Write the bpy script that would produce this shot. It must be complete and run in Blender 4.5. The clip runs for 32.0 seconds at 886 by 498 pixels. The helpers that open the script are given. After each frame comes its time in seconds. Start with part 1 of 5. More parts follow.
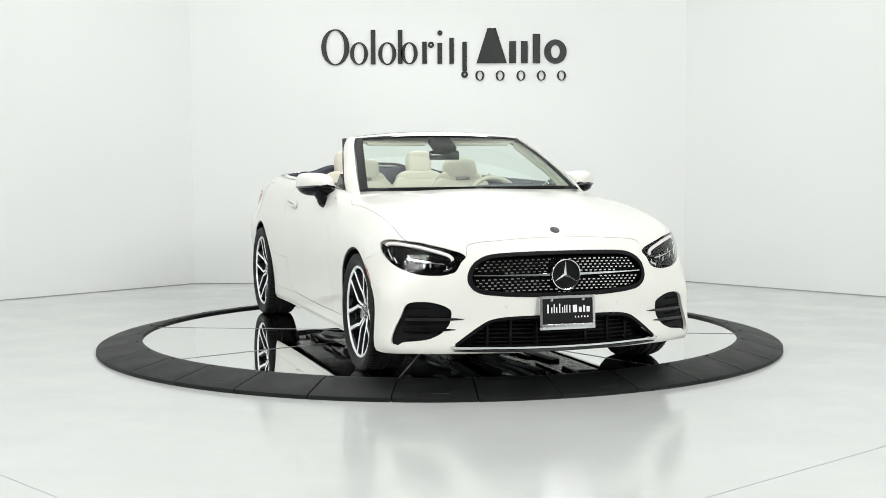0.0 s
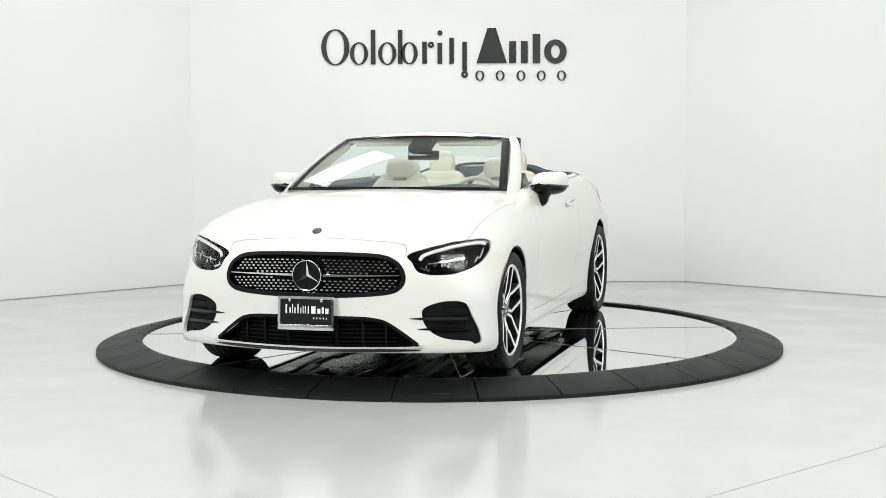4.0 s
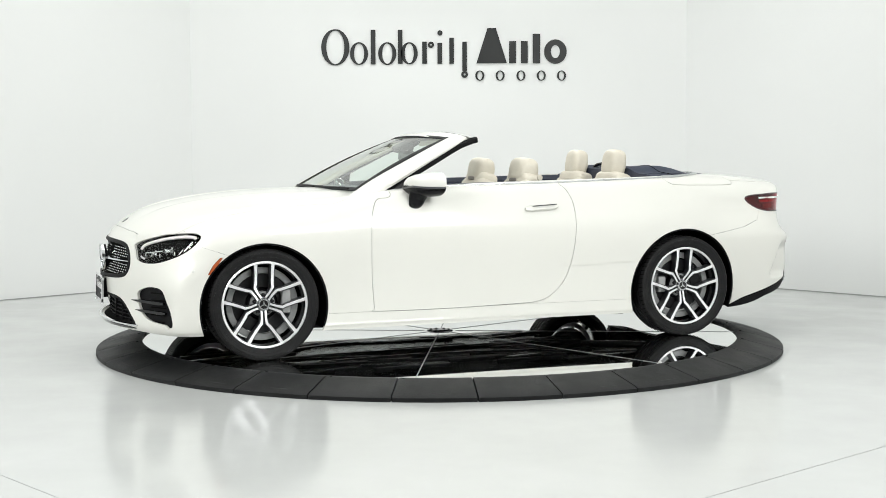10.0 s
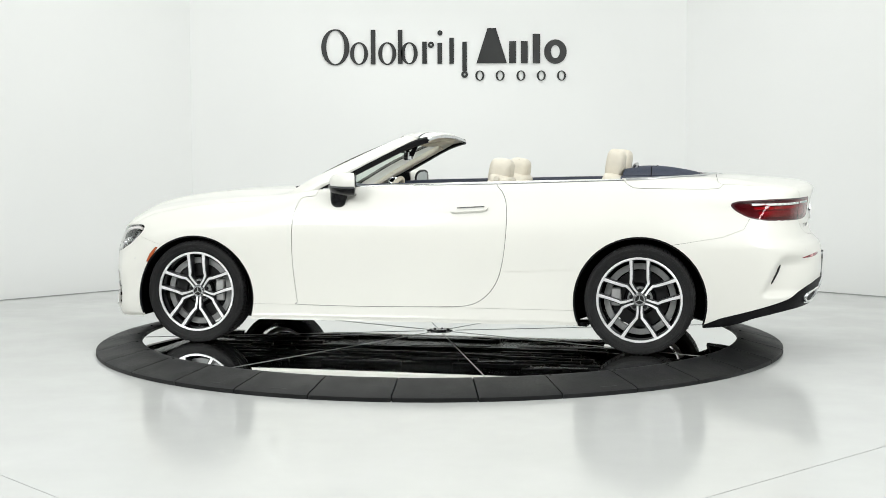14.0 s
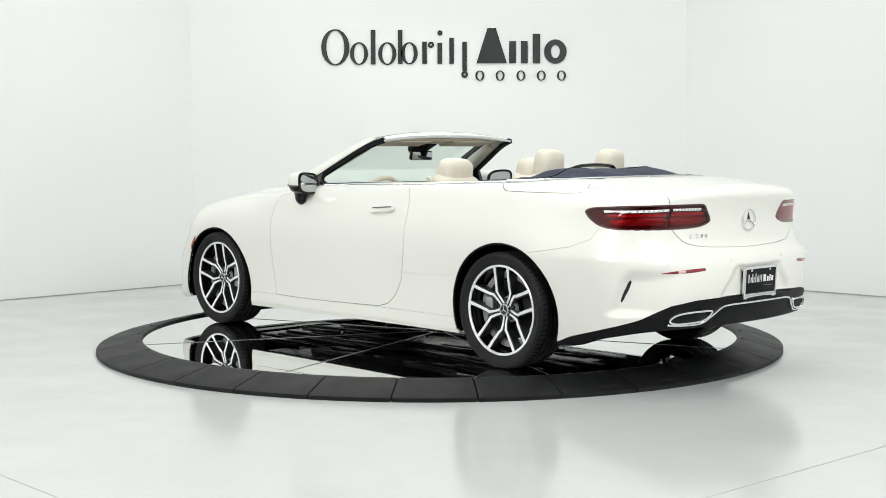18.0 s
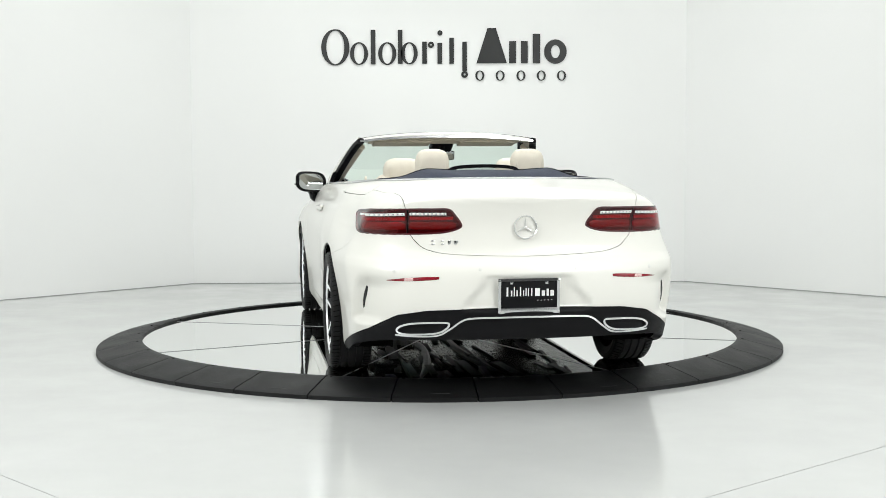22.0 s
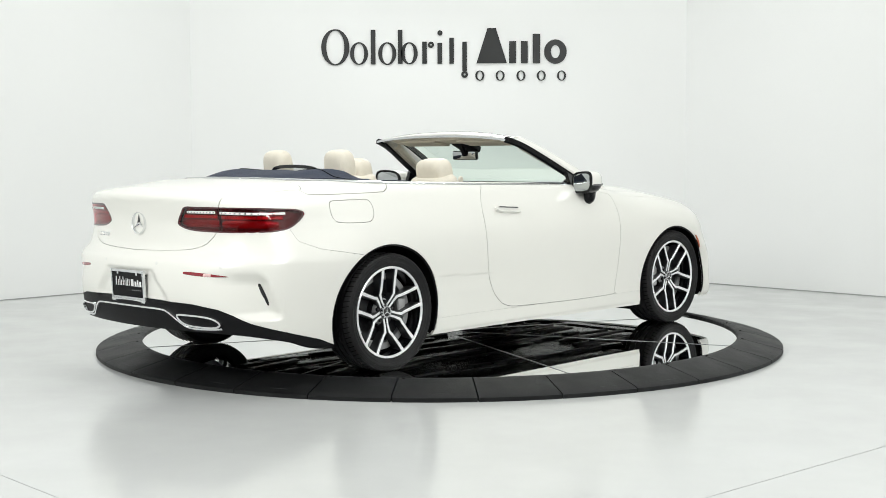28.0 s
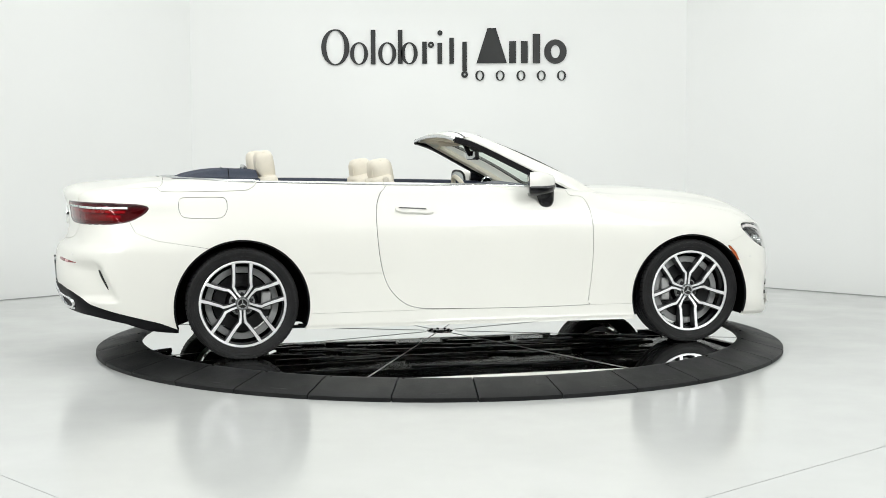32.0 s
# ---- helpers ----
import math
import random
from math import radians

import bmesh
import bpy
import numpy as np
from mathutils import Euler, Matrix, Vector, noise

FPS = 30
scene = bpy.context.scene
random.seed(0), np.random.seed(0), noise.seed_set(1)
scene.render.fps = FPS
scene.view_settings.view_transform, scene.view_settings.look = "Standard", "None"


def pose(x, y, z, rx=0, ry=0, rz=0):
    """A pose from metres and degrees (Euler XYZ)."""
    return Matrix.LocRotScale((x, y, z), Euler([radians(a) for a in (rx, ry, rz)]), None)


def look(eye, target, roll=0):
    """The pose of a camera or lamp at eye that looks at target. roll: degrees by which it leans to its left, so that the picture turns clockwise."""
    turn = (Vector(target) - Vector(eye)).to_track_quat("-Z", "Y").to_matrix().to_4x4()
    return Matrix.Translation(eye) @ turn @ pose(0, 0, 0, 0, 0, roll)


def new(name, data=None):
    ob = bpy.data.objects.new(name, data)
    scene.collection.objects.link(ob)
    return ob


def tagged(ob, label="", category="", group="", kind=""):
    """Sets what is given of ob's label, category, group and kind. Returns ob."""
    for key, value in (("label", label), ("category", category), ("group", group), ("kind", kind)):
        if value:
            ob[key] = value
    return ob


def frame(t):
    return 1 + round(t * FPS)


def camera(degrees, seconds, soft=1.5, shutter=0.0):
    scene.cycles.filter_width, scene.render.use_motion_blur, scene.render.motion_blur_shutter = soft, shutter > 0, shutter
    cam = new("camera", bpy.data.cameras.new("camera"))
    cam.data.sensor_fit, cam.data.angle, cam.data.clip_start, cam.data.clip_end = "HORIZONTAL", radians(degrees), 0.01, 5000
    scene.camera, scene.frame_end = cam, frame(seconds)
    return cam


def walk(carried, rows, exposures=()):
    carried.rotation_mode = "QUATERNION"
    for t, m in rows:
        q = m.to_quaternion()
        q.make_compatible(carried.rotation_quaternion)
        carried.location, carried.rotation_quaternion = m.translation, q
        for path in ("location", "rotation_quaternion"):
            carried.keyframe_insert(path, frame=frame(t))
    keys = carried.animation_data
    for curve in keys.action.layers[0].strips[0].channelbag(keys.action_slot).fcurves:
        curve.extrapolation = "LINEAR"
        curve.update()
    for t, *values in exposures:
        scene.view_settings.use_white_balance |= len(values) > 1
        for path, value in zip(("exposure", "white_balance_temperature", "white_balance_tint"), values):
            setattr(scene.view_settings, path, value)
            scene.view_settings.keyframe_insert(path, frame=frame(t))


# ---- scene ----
cam = camera(37.596, 32.0, soft=0.5)
CAM_AT = pose(0, -8.9984, 1.2147, 90 - 4.1067, 0, -0.1594) @ pose(0, 0, 0, 0, 0, -0.2472)
walk(cam, [(0.0, CAM_AT), (32.0, CAM_AT)])

# ---- light ----
world = bpy.data.worlds.new("world")
scene.world = world
world.use_nodes = True
world.node_tree.nodes["Background"].inputs[0].default_value = (0.9, 0.96, 0.95, 1)
world.node_tree.nodes["Background"].inputs[1].default_value = 0.3
scene.view_settings.exposure = 0.0


def lamp(name, m, sx, sy, watts, colour=(1, 1, 1)):
    """A rectangular studio lamp that shines down its own -z."""
    data = bpy.data.lights.new(name, "AREA")
    data.shape, data.size, data.size_y, data.energy, data.color = "RECTANGLE", sx, sy, watts, colour
    ob = new(name, data)
    ob.matrix_basis = m
    return ob


# ---- materials ----
def material(name, base, rough=0.5, metal=0.0, coat=0.0, coat_rough=0.03, trans=0.0, ior=1.5, spec=0.5, emit=None, power=0.0,
             vary=0.0, scale=8.0, bump=0.0, bump_scale=80.0, rvary=0.0, stretch=(1, 1, 1)):
    """A surface with variation at two scales and fine relief."""
    m = bpy.data.materials.new(name)
    m.use_nodes = True
    nt = m.node_tree
    b = nt.nodes["Principled BSDF"]
    i = b.inputs
    i["Base Color"].default_value = (*base, 1)
    i["Roughness"].default_value, i["Metallic"].default_value = rough, metal
    i["Coat Weight"].default_value, i["Coat Roughness"].default_value = coat, coat_rough
    i["Transmission Weight"].default_value, i["IOR"].default_value = trans, ior
    i["Specular IOR Level"].default_value = spec
    if emit:
        i["Emission Color"].default_value, i["Emission Strength"].default_value = (*emit, 1), power
    if not (vary or bump or rvary):
        return m
    at = nt.nodes.new("ShaderNodeTexCoord")
    size = nt.nodes.new("ShaderNodeMapping")
    size.inputs["Scale"].default_value = stretch
    nt.links.new(at.outputs["Object"], size.inputs["Vector"])

    def field(s, detail):
        n = nt.nodes.new("ShaderNodeTexNoise")
        n.inputs["Scale"].default_value, n.inputs["Detail"].default_value = s, detail
        nt.links.new(size.outputs[0], n.inputs["Vector"])
        return n.outputs["Fac"]

    coarse = field(scale, 4)
    fine = field(bump_scale, 3)
    if vary:
        mix = nt.nodes.new("ShaderNodeMix")
        mix.data_type = "FLOAT"
        mix.inputs[0].default_value = 0.35
        nt.links.new(coarse, mix.inputs[2])
        nt.links.new(fine, mix.inputs[3])
        ramp = nt.nodes.new("ShaderNodeValToRGB")
        ramp.color_ramp.elements[0].position, ramp.color_ramp.elements[1].position = 0.32, 0.68
        ramp.color_ramp.elements[0].color = (*[c * (1 - vary) for c in base], 1)
        ramp.color_ramp.elements[1].color = (*[min(1, c * (1 + vary)) for c in base], 1)
        nt.links.new(mix.outputs[0], ramp.inputs[0])
        nt.links.new(ramp.outputs[0], i["Base Color"])
    if rvary:
        rr = nt.nodes.new("ShaderNodeMapRange")
        rr.inputs[1].default_value, rr.inputs[2].default_value = 0.3, 0.7
        rr.inputs[3].default_value, rr.inputs[4].default_value = max(0, rough - rvary), rough + rvary
        nt.links.new(coarse, rr.inputs[0])
        nt.links.new(rr.outputs[0], i["Roughness"])
    if bump:
        bn = nt.nodes.new("ShaderNodeBump")
        bn.inputs["Strength"].default_value, bn.inputs["Distance"].default_value = 1.0, bump
        nt.links.new(fine, bn.inputs["Height"])
        nt.links.new(bn.outputs[0], i["Normal"])
    return m


PAINT = material("white_car_paint", (0.765, 0.758, 0.712), 0.35, coat=0.55, coat_rough=0.06, vary=0.01, scale=3, bump_scale=900)
BLACK = material("black_plastic", (0.005, 0.005, 0.006), 0.5, spec=0.14, vary=0.15, bump=0.0003, bump_scale=700)
GLOSS_BLACK = material("gloss_black", (0.004, 0.004, 0.005), 0.10, spec=0.4, coat=0.3)
CAVITY = material("black_cavity", (0.004, 0.004, 0.004), 0.9, spec=0.1, vary=0.2)
CHROME = material("chrome", (0.80, 0.81, 0.82), 0.06, metal=1.0)
SATIN = material("satin_silver", (0.62, 0.63, 0.64), 0.25, metal=1.0)
RUBBER = material("tyre_rubber", (0.012, 0.012, 0.0125), 0.55, spec=0.2, vary=0.25, scale=12, bump=0.0004, bump_scale=350)
ALLOY = material("machined_alloy", (0.92, 0.92, 0.93), 0.32, metal=0.55, rvary=0.02, scale=8)
GUNMETAL = material("gunmetal_alloy", (0.035, 0.036, 0.039), 0.35, metal=0.6, coat=0.3)
WALL = material("white_wall_paint", (0.80, 0.808, 0.80), 0.6, vary=0.008, scale=1.3, bump=0.0004, bump_scale=140)
CEILING = material("white_ceiling_paint", (0.8, 0.808, 0.80), 0.7, vary=0.01, scale=2)
FLOOR = material("pale_epoxy_floor", (0.54, 0.55, 0.542), 0.15, spec=0.4, vary=0.02, scale=1.5, bump=0.0001, bump_scale=6, rvary=0.05)
MAT_RUBBER = material("ramp_rubber", (0.008, 0.0084, 0.0088), 0.5, spec=0.22, vary=0.3, scale=5, bump=0.0008, bump_scale=260, rvary=0.08)
MIRROR = material("mirror_floor", (0.86, 0.875, 0.865), 0.02, metal=1.0, rvary=0.012, scale=4)
CREAM = material("cream_leather", (0.70, 0.65, 0.55), 0.5, vary=0.05, scale=20, bump=0.0005, bump_scale=420)
NAVY = material("navy_fabric", (0.022, 0.03, 0.055), 0.85, vary=0.2, scale=25, bump=0.0008, bump_scale=500)
NAVY_TRIM = material("navy_trim", (0.016, 0.022, 0.042), 0.55, vary=0.15, scale=25, bump=0.0004, bump_scale=500)


UNDER = material("crinkled_underbody", (0.004, 0.004, 0.005), 0.25, spec=0.22, vary=0.4, scale=9, bump=0.006, bump_scale=11, stretch=(0.7, 2.2, 1))
GREY_WALL = material("grey_wall_paint", (0.16, 0.16, 0.16), 0.7, vary=0.05, scale=2)


# ---- building helpers ----
def part(name, bm, mat, parent=None, label="", m=None, smooth=True, angle=35):
    """Links a bmesh (or a mesh) as one mesh object under a thing or a part."""
    if isinstance(bm, bmesh.types.BMesh):
        me = bpy.data.meshes.new(name)
        bm.to_mesh(me)
        bm.free()
        me.materials.append(mat)
        if smooth:
            me.shade_smooth()
            me.set_sharp_from_angle(angle=radians(angle))
    else:
        me = bm
    ob = new(name, me)
    ob.parent = parent
    if m is not None:
        ob.matrix_basis = m
    return tagged(ob, label) if label else ob


def thing(name, label, category, m=None, group="", kind=""):
    ob = new(name)
    ob.empty_display_size = 0.1
    if m is not None:
        ob.matrix_basis = m
    return tagged(ob, label, category, group, kind)


def box(bm, size, at=(0, 0, 0), m=None, bevel=0.0, seg=2):
    v = bmesh.ops.create_cube(bm, size=1.0, matrix=Matrix.LocRotScale(at, None, size))["verts"]
    if bevel:
        e = list({e for x in v for e in x.link_edges})
        r = bmesh.ops.bevel(bm, geom=v + e, offset=bevel, segments=seg, affect="EDGES", profile=0.6)
        v = list({x for f in r["faces"] for x in f.verts} | {x for x in v if x.is_valid})
    if m is not None:
        bmesh.ops.transform(bm, matrix=m, verts=v)
    return v


def smooth_curve(pts, n=8, closed=False):
    """Catmull-Rom through a few control points."""
    p = np.array(pts, float)
    k = len(p)
    out = []
    for i in range(k if closed else k - 1):
        a, b, c, d = (p[(i + j) % k] if closed else p[min(max(i + j, 0), k - 1)] for j in (-1, 0, 1, 2))
        for s in np.arange(n) / n:
            out.append(0.5 * (2 * b + (c - a) * s + (2 * a - 5 * b + 4 * c - d) * s * s + (3 * b - a - 3 * c + d) * s ** 3))
    if not closed:
        out.append(p[-1])
    return np.array(out)


def sweep(path, profile, closed=False, up=(0, 0, 1), cap=True, scale=None):
    """A profile (side, up) carried along a path; verts and faces."""
    path = [Vector(p) for p in path]
    n, k = len(path), len(profile)
    verts, faces = [], []
    for i, p in enumerate(path):
        a = path[(i - 1) % n] if closed or i else p
        b = path[(i + 1) % n] if closed or i < n - 1 else p
        d = (b - a).normalized()
        side = d.cross(Vector(up)).normalized()
        top = side.cross(d)
        s = scale[i] if scale is not None else 1.0
        verts += [p + side * (x * s) + top * (y * s) for x, y in profile]
    for i in range(n if closed else n - 1):
        j = (i + 1) % n
        faces += [(i * k + q, i * k + (q + 1) % k, j * k + (q + 1) % k, j * k + q) for q in range(k)]
    if cap and not closed:
        faces += [tuple(range(k))[::-1], tuple((n - 1) * k + q for q in range(k))]
    return verts, faces


def swept(name, path, profile, mat, parent=None, label="", **kw):
    v, f = sweep(path, profile, **kw)
    bm = bmesh.new()
    vs = [bm.verts.new(x) for x in v]
    for q in f:
        bm.faces.new([vs[i] for i in q])
    bmesh.ops.recalc_face_normals(bm, faces=bm.faces[:])
    return part(name, bm, mat, parent, label)


def ring_profile(rx, ry, n=10):
    return [(rx * math.cos(2 * math.pi * i / n), ry * math.sin(2 * math.pi * i / n)) for i in range(n)]


def lathe(bm, profile, n=48, axis="y", closed=False):
    """Turns (radius, along) points about an axis."""
    rings = []
    for r, a in profile:
        row = []
        for i in range(n):
            c, s = r * math.cos(2 * math.pi * i / n), r * math.sin(2 * math.pi * i / n)
            row.append(bm.verts.new((c, a, s) if axis == "y" else (c, s, a)))
        rings.append(row)
    pairs = list(zip(rings, rings[1:])) + ([(rings[-1], rings[0])] if closed else [])
    for p, q in pairs:
        for i in range(n):
            bm.faces.new((p[i], p[(i + 1) % n], q[(i + 1) % n], q[i]))
    bmesh.ops.recalc_face_normals(bm, faces=bm.faces[:])
    return bm


# ---- studio ----
FZ = -0.065          # floor level under the turntable's top
BACK_Y, HALF, SIDE = 4.07, 2.47, 7.5
WALL_TOP = 5.2


def wall(name, a, b, label, mat=WALL):
    a, b = Vector((*a, 0)), Vector((*b, 0))
    d = (b - a).normalized()
    n = Vector((d.y, -d.x, 0))
    bm = bmesh.new()
    q = [a, b, b - n * 0.15, a - n * 0.15]
    lo = [bm.verts.new((v.x, v.y, FZ - 0.1)) for v in q]
    hi = [bm.verts.new((v.x, v.y, WALL_TOP)) for v in q]
    bm.faces.new(lo)
    bm.faces.new(hi)
    for i in range(4):
        bm.faces.new((lo[i], lo[(i + 1) % 4], hi[(i + 1) % 4], hi[i]))
    bmesh.ops.recalc_face_normals(bm, faces=bm.faces[:])
    return tagged(part(name, bm, mat, smooth=False), label, "wall", kind="structure")


S = 3.6
wall("wall_back", (-HALF, BACK_Y), (HALF, BACK_Y), "plain white painted studio wall carrying a black sign")
wall("wall_left", (-HALF - S, BACK_Y - S), (-HALF, BACK_Y), "plain white angled studio wall")
wall("wall_right", (HALF, BACK_Y), (HALF + S, BACK_Y - S), "plain white angled studio wall")
wall("wall_side_left", (-HALF - S, -11.5), (-HALF - S, BACK_Y - S), "plain white studio side wall")
wall("wall_side_right", (HALF + S, BACK_Y - S), (HALF + S, -11.5), "plain white studio side wall")
wall("wall_front", (HALF + S, -11.5), (-HALF - S, -11.5), "grey wall behind the camera", GREY_WALL)

# grey strips put the shadow line at the foot of the walls into colour
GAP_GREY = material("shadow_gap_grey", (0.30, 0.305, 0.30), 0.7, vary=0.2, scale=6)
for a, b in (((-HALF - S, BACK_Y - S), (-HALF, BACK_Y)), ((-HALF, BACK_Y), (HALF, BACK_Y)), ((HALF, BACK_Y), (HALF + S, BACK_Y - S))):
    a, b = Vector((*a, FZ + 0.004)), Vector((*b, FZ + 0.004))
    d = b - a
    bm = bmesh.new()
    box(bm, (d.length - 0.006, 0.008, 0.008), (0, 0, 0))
    tagged(part("trim", bm, GAP_GREY, None, m=Matrix.Translation((a + b) / 2) @ pose(0, 0, 0, 0, 0, math.degrees(math.atan2(d.y, d.x))), smooth=False), "thin grey strip drawn as the shadow line between wall and floor", "trim", kind="structure")
bm = bmesh.new()
box(bm, (2 * (HALF + S) + 0.6, 16.6, 0.1), (0, -3.7, FZ - 0.05))
tagged(part("floor", bm, FLOOR, smooth=False), "glossy pale grey epoxy studio floor", "floor", kind="structure")
bm = bmesh.new()
box(bm, (2 * (HALF + S) + 0.6, 16.6, 0.1), (0, -3.7, WALL_TOP + 0.05))
tagged(part("ceiling", bm, CEILING, smooth=False), "plain white studio ceiling", "ceiling", kind="structure")

# soft studio lamps: one broad overhead, two before the car, two small banks over the back wall
lamp("overhead_lamp", pose(0, -0.4, WALL_TOP - 0.06), 7.5, 6.0, 105, (0.985, 1.0, 0.983))
for x in (-4.2, 4.2):
    lamp("side_lamp", look((x, -6.5, 3.9), (0, 0, 0.6)), 2.4, 2.0, 238, (0.985, 1.0, 0.983))
lamp("corner_lamp", look((-1.7, 2.65, 4.7), (0, -0.4, 1.0)), 1.25, 0.65, 22, (0.985, 1.0, 0.983))
lamp("back_lamp", look((0.35, 3.3, 3.55), (0, -0.6, 0.6)), 1.1, 0.5, 34, (0.985, 1.0, 0.983))


# ---- turntable ----
R_DISC, R_IN, R_OUT = 2.035, 2.02, 2.315
turntable = thing("turntable", "round mirror-topped vehicle turntable with thin panel seams", "turntable")
bm = bmesh.new()
lathe(bm, [(0.001, 0.0), (R_DISC, 0.0), (R_DISC, -0.06), (0.001, -0.06)], 128, axis="z")
part("mirror_top", bm, MIRROR, turntable, "mirror-finish metal top")
SEAM_MAT = material("seam_steel", (0.35, 0.36, 0.36), 0.35, metal=1.0)
for k in range(8):
    bm = bmesh.new()
    box(bm, (R_DISC - 0.12, 0.006, 0.002), ((R_DISC + 0.1) / 2, 0, 0.0012))
    part("seam", bm, SEAM_MAT, turntable, m=pose(0, 0, 0, 0, 0, 45 * k + 20))
bm = bmesh.new()
lathe(bm, [(0.001, 0.006), (0.085, 0.006), (0.092, 0.003), (0.092, 0.0)], 40, axis="z")
part("hub_plate", bm, SATIN, turntable, "round metal centre plate")
for k in range(8):
    a = radians(45 * k)
    bm = bmesh.new()
    lathe(bm, [(0.001, 0.011), (0.007, 0.011), (0.009, 0.006)], 12, axis="z")
    part("bolt", bm, BLACK, turntable, m=pose(0.065 * math.cos(a), 0.065 * math.sin(a), 0))

ramp = thing("rubber_ramp_ring", "ring of black rubber ramp tiles round the turntable", "ramp")
TILES = 32


def ramp_tile():
    bm = bmesh.new()
    n, step = 5, 2 * math.pi / TILES
    gap = 0.004
    prof = [(R_IN, -0.062), (R_IN, 0.012), (R_IN + 0.012, 0.017), (R_IN + 0.05, 0.017), (R_OUT - 0.02, -0.034), (R_OUT, -0.043), (R_OUT, FZ)]
    rows = []
    for i in range(n + 1):
        rows.append([])
        for r, z in prof:
            a = (i / n - 0.5) * (step - 2 * gap / r)
            rows[-1].append(bm.verts.new((r * math.sin(a), -r * math.cos(a), z)))
    for p, q in zip(rows, rows[1:]):
        for j in range(len(prof) - 1):
            bm.faces.new((p[j], p[j + 1], q[j + 1], q[j]))
        bm.faces.new((p[-1], p[0], q[0], q[-1]))
    bm.faces.new(rows[0])
    bm.faces.new(rows[-1])
    bmesh.ops.recalc_face_normals(bm, faces=bm.faces[:])
    return bm


FIRST = -0.7
tile = part("rubber_tile", ramp_tile(), MAT_RUBBER, ramp, m=pose(0, 0, 0, 0, 0, FIRST), angle=25)
bm = bmesh.new()
lathe(bm, [(0.0005, 0.004), (0.007, 0.004), (0.009, 0.0)], 10, axis="z")
dot = part("screw_cap", bm, CAVITY, tile, m=pose(-0.172, -R_IN - 0.030, 0.016))
bm = bmesh.new()
box(bm, (0.1, 0.004, 0.0012), (0, 0, 0))
scuff = part("scuff", bm, material("scuff_grey", (0.04, 0.041, 0.042), 0.6, vary=0.4, scale=40), tile, m=pose(0.03, -R_OUT + 0.05, -0.0258, 11, 0, 0))
for k in range(1, TILES):
    turn = pose(0, 0, 0, 0, 0, FIRST + 360 * k / TILES)
    t2 = part("rubber_tile", tile.data, MAT_RUBBER, ramp, m=turn)
    part("screw_cap", dot.data, CAVITY, t2, m=dot.matrix_basis)
    if k % 3 != 1:
        part("scuff", scuff.data, BLACK, t2, m=scuff.matrix_basis @ pose(0.02 * (k % 3), 0, 0))

# ---- car: the body surface ----
# Own space: +x to the front, +y to its left side, z up from the turntable.
car = thing("car", "white two-door convertible car with its roof folded down, on the turntable", "car")


def interp(pairs):
    """A smooth height over a few (at, value) pairs."""
    c = smooth_curve(sorted(pairs), 10)
    xs, ys = np.maximum.accumulate(c[:, 0]), c[:, 1]
    return lambda t: np.interp(t, xs, ys)


TOP = interp([(-2.7, 1.025), (-2.5, 1.04), (-2.2, 1.068), (-1.9, 1.088), (-1.6, 1.09), (-1.0, 1.07), (0.0, 1.038), (0.6, 1.021), (0.9, 1.006),
              (1.3, 0.995), (1.6, 0.966), (1.85, 0.922), (2.05, 0.862), (2.2, 0.795), (2.3, 0.74), (2.5, 0.6)])
CROWN = interp([(-2.7, 0.14), (-2.2, 0.10), (-1.7, 0.035), (0.0, 0.0), (0.6, 0.03), (1.0, 0.085), (1.5, 0.12), (1.9, 0.15), (2.2, 0.17), (2.5, 0.17)])
WIDE = interp([(-2.8, 0.78), (-2.5, 0.832), (-2.2, 0.876), (-1.9, 0.900), (-1.44, 0.922), (-1.0, 0.930), (-0.4, 0.921), (0.4, 0.922), (1.0, 0.924),
               (1.44, 0.927), (1.8, 0.930), (2.1, 0.900), (2.4, 0.83)])
WAIST = interp([(-0.1, -0.11), (0.15, -0.058), (0.2, -0.040), (0.32, -0.030), (0.45, -0.018), (0.6, -0.003), (0.70, 0.0), (0.78, -0.007), (0.86, -0.028),
                (0.95, -0.062), (1.03, -0.108), (1.12, -0.2), (1.3, -0.4)])
NOSE = interp([(-0.1, 2.05), (0.12, 2.225), (0.2, 2.287), (0.33, 2.28), (0.45, 2.285), (0.55, 2.282), (0.65, 2.264), (0.72, 2.245), (0.80, 2.21), (1.0, 2.0), (1.3, 1.7)])
TAIL = interp([(-0.1, 2.40), (0.2, 2.46), (0.32, 2.52), (0.45, 2.555), (0.58, 2.553), (0.66, 2.535), (0.70, 2.492), (0.76, 2.468), (0.86, 2.462), (0.95, 2.482), (1.01, 2.512),
               (1.06, 2.48), (1.3, 2.3)])


def smax(a, b, k):
    h = np.maximum(k - np.abs(a - b), 0) / k
    return np.maximum(a, b) + h * h * k * 0.25


def ease(x, a, b):
    t = np.clip((x - a) / (b - a), 0, 1)
    return t * t * (3 - 2 * t)


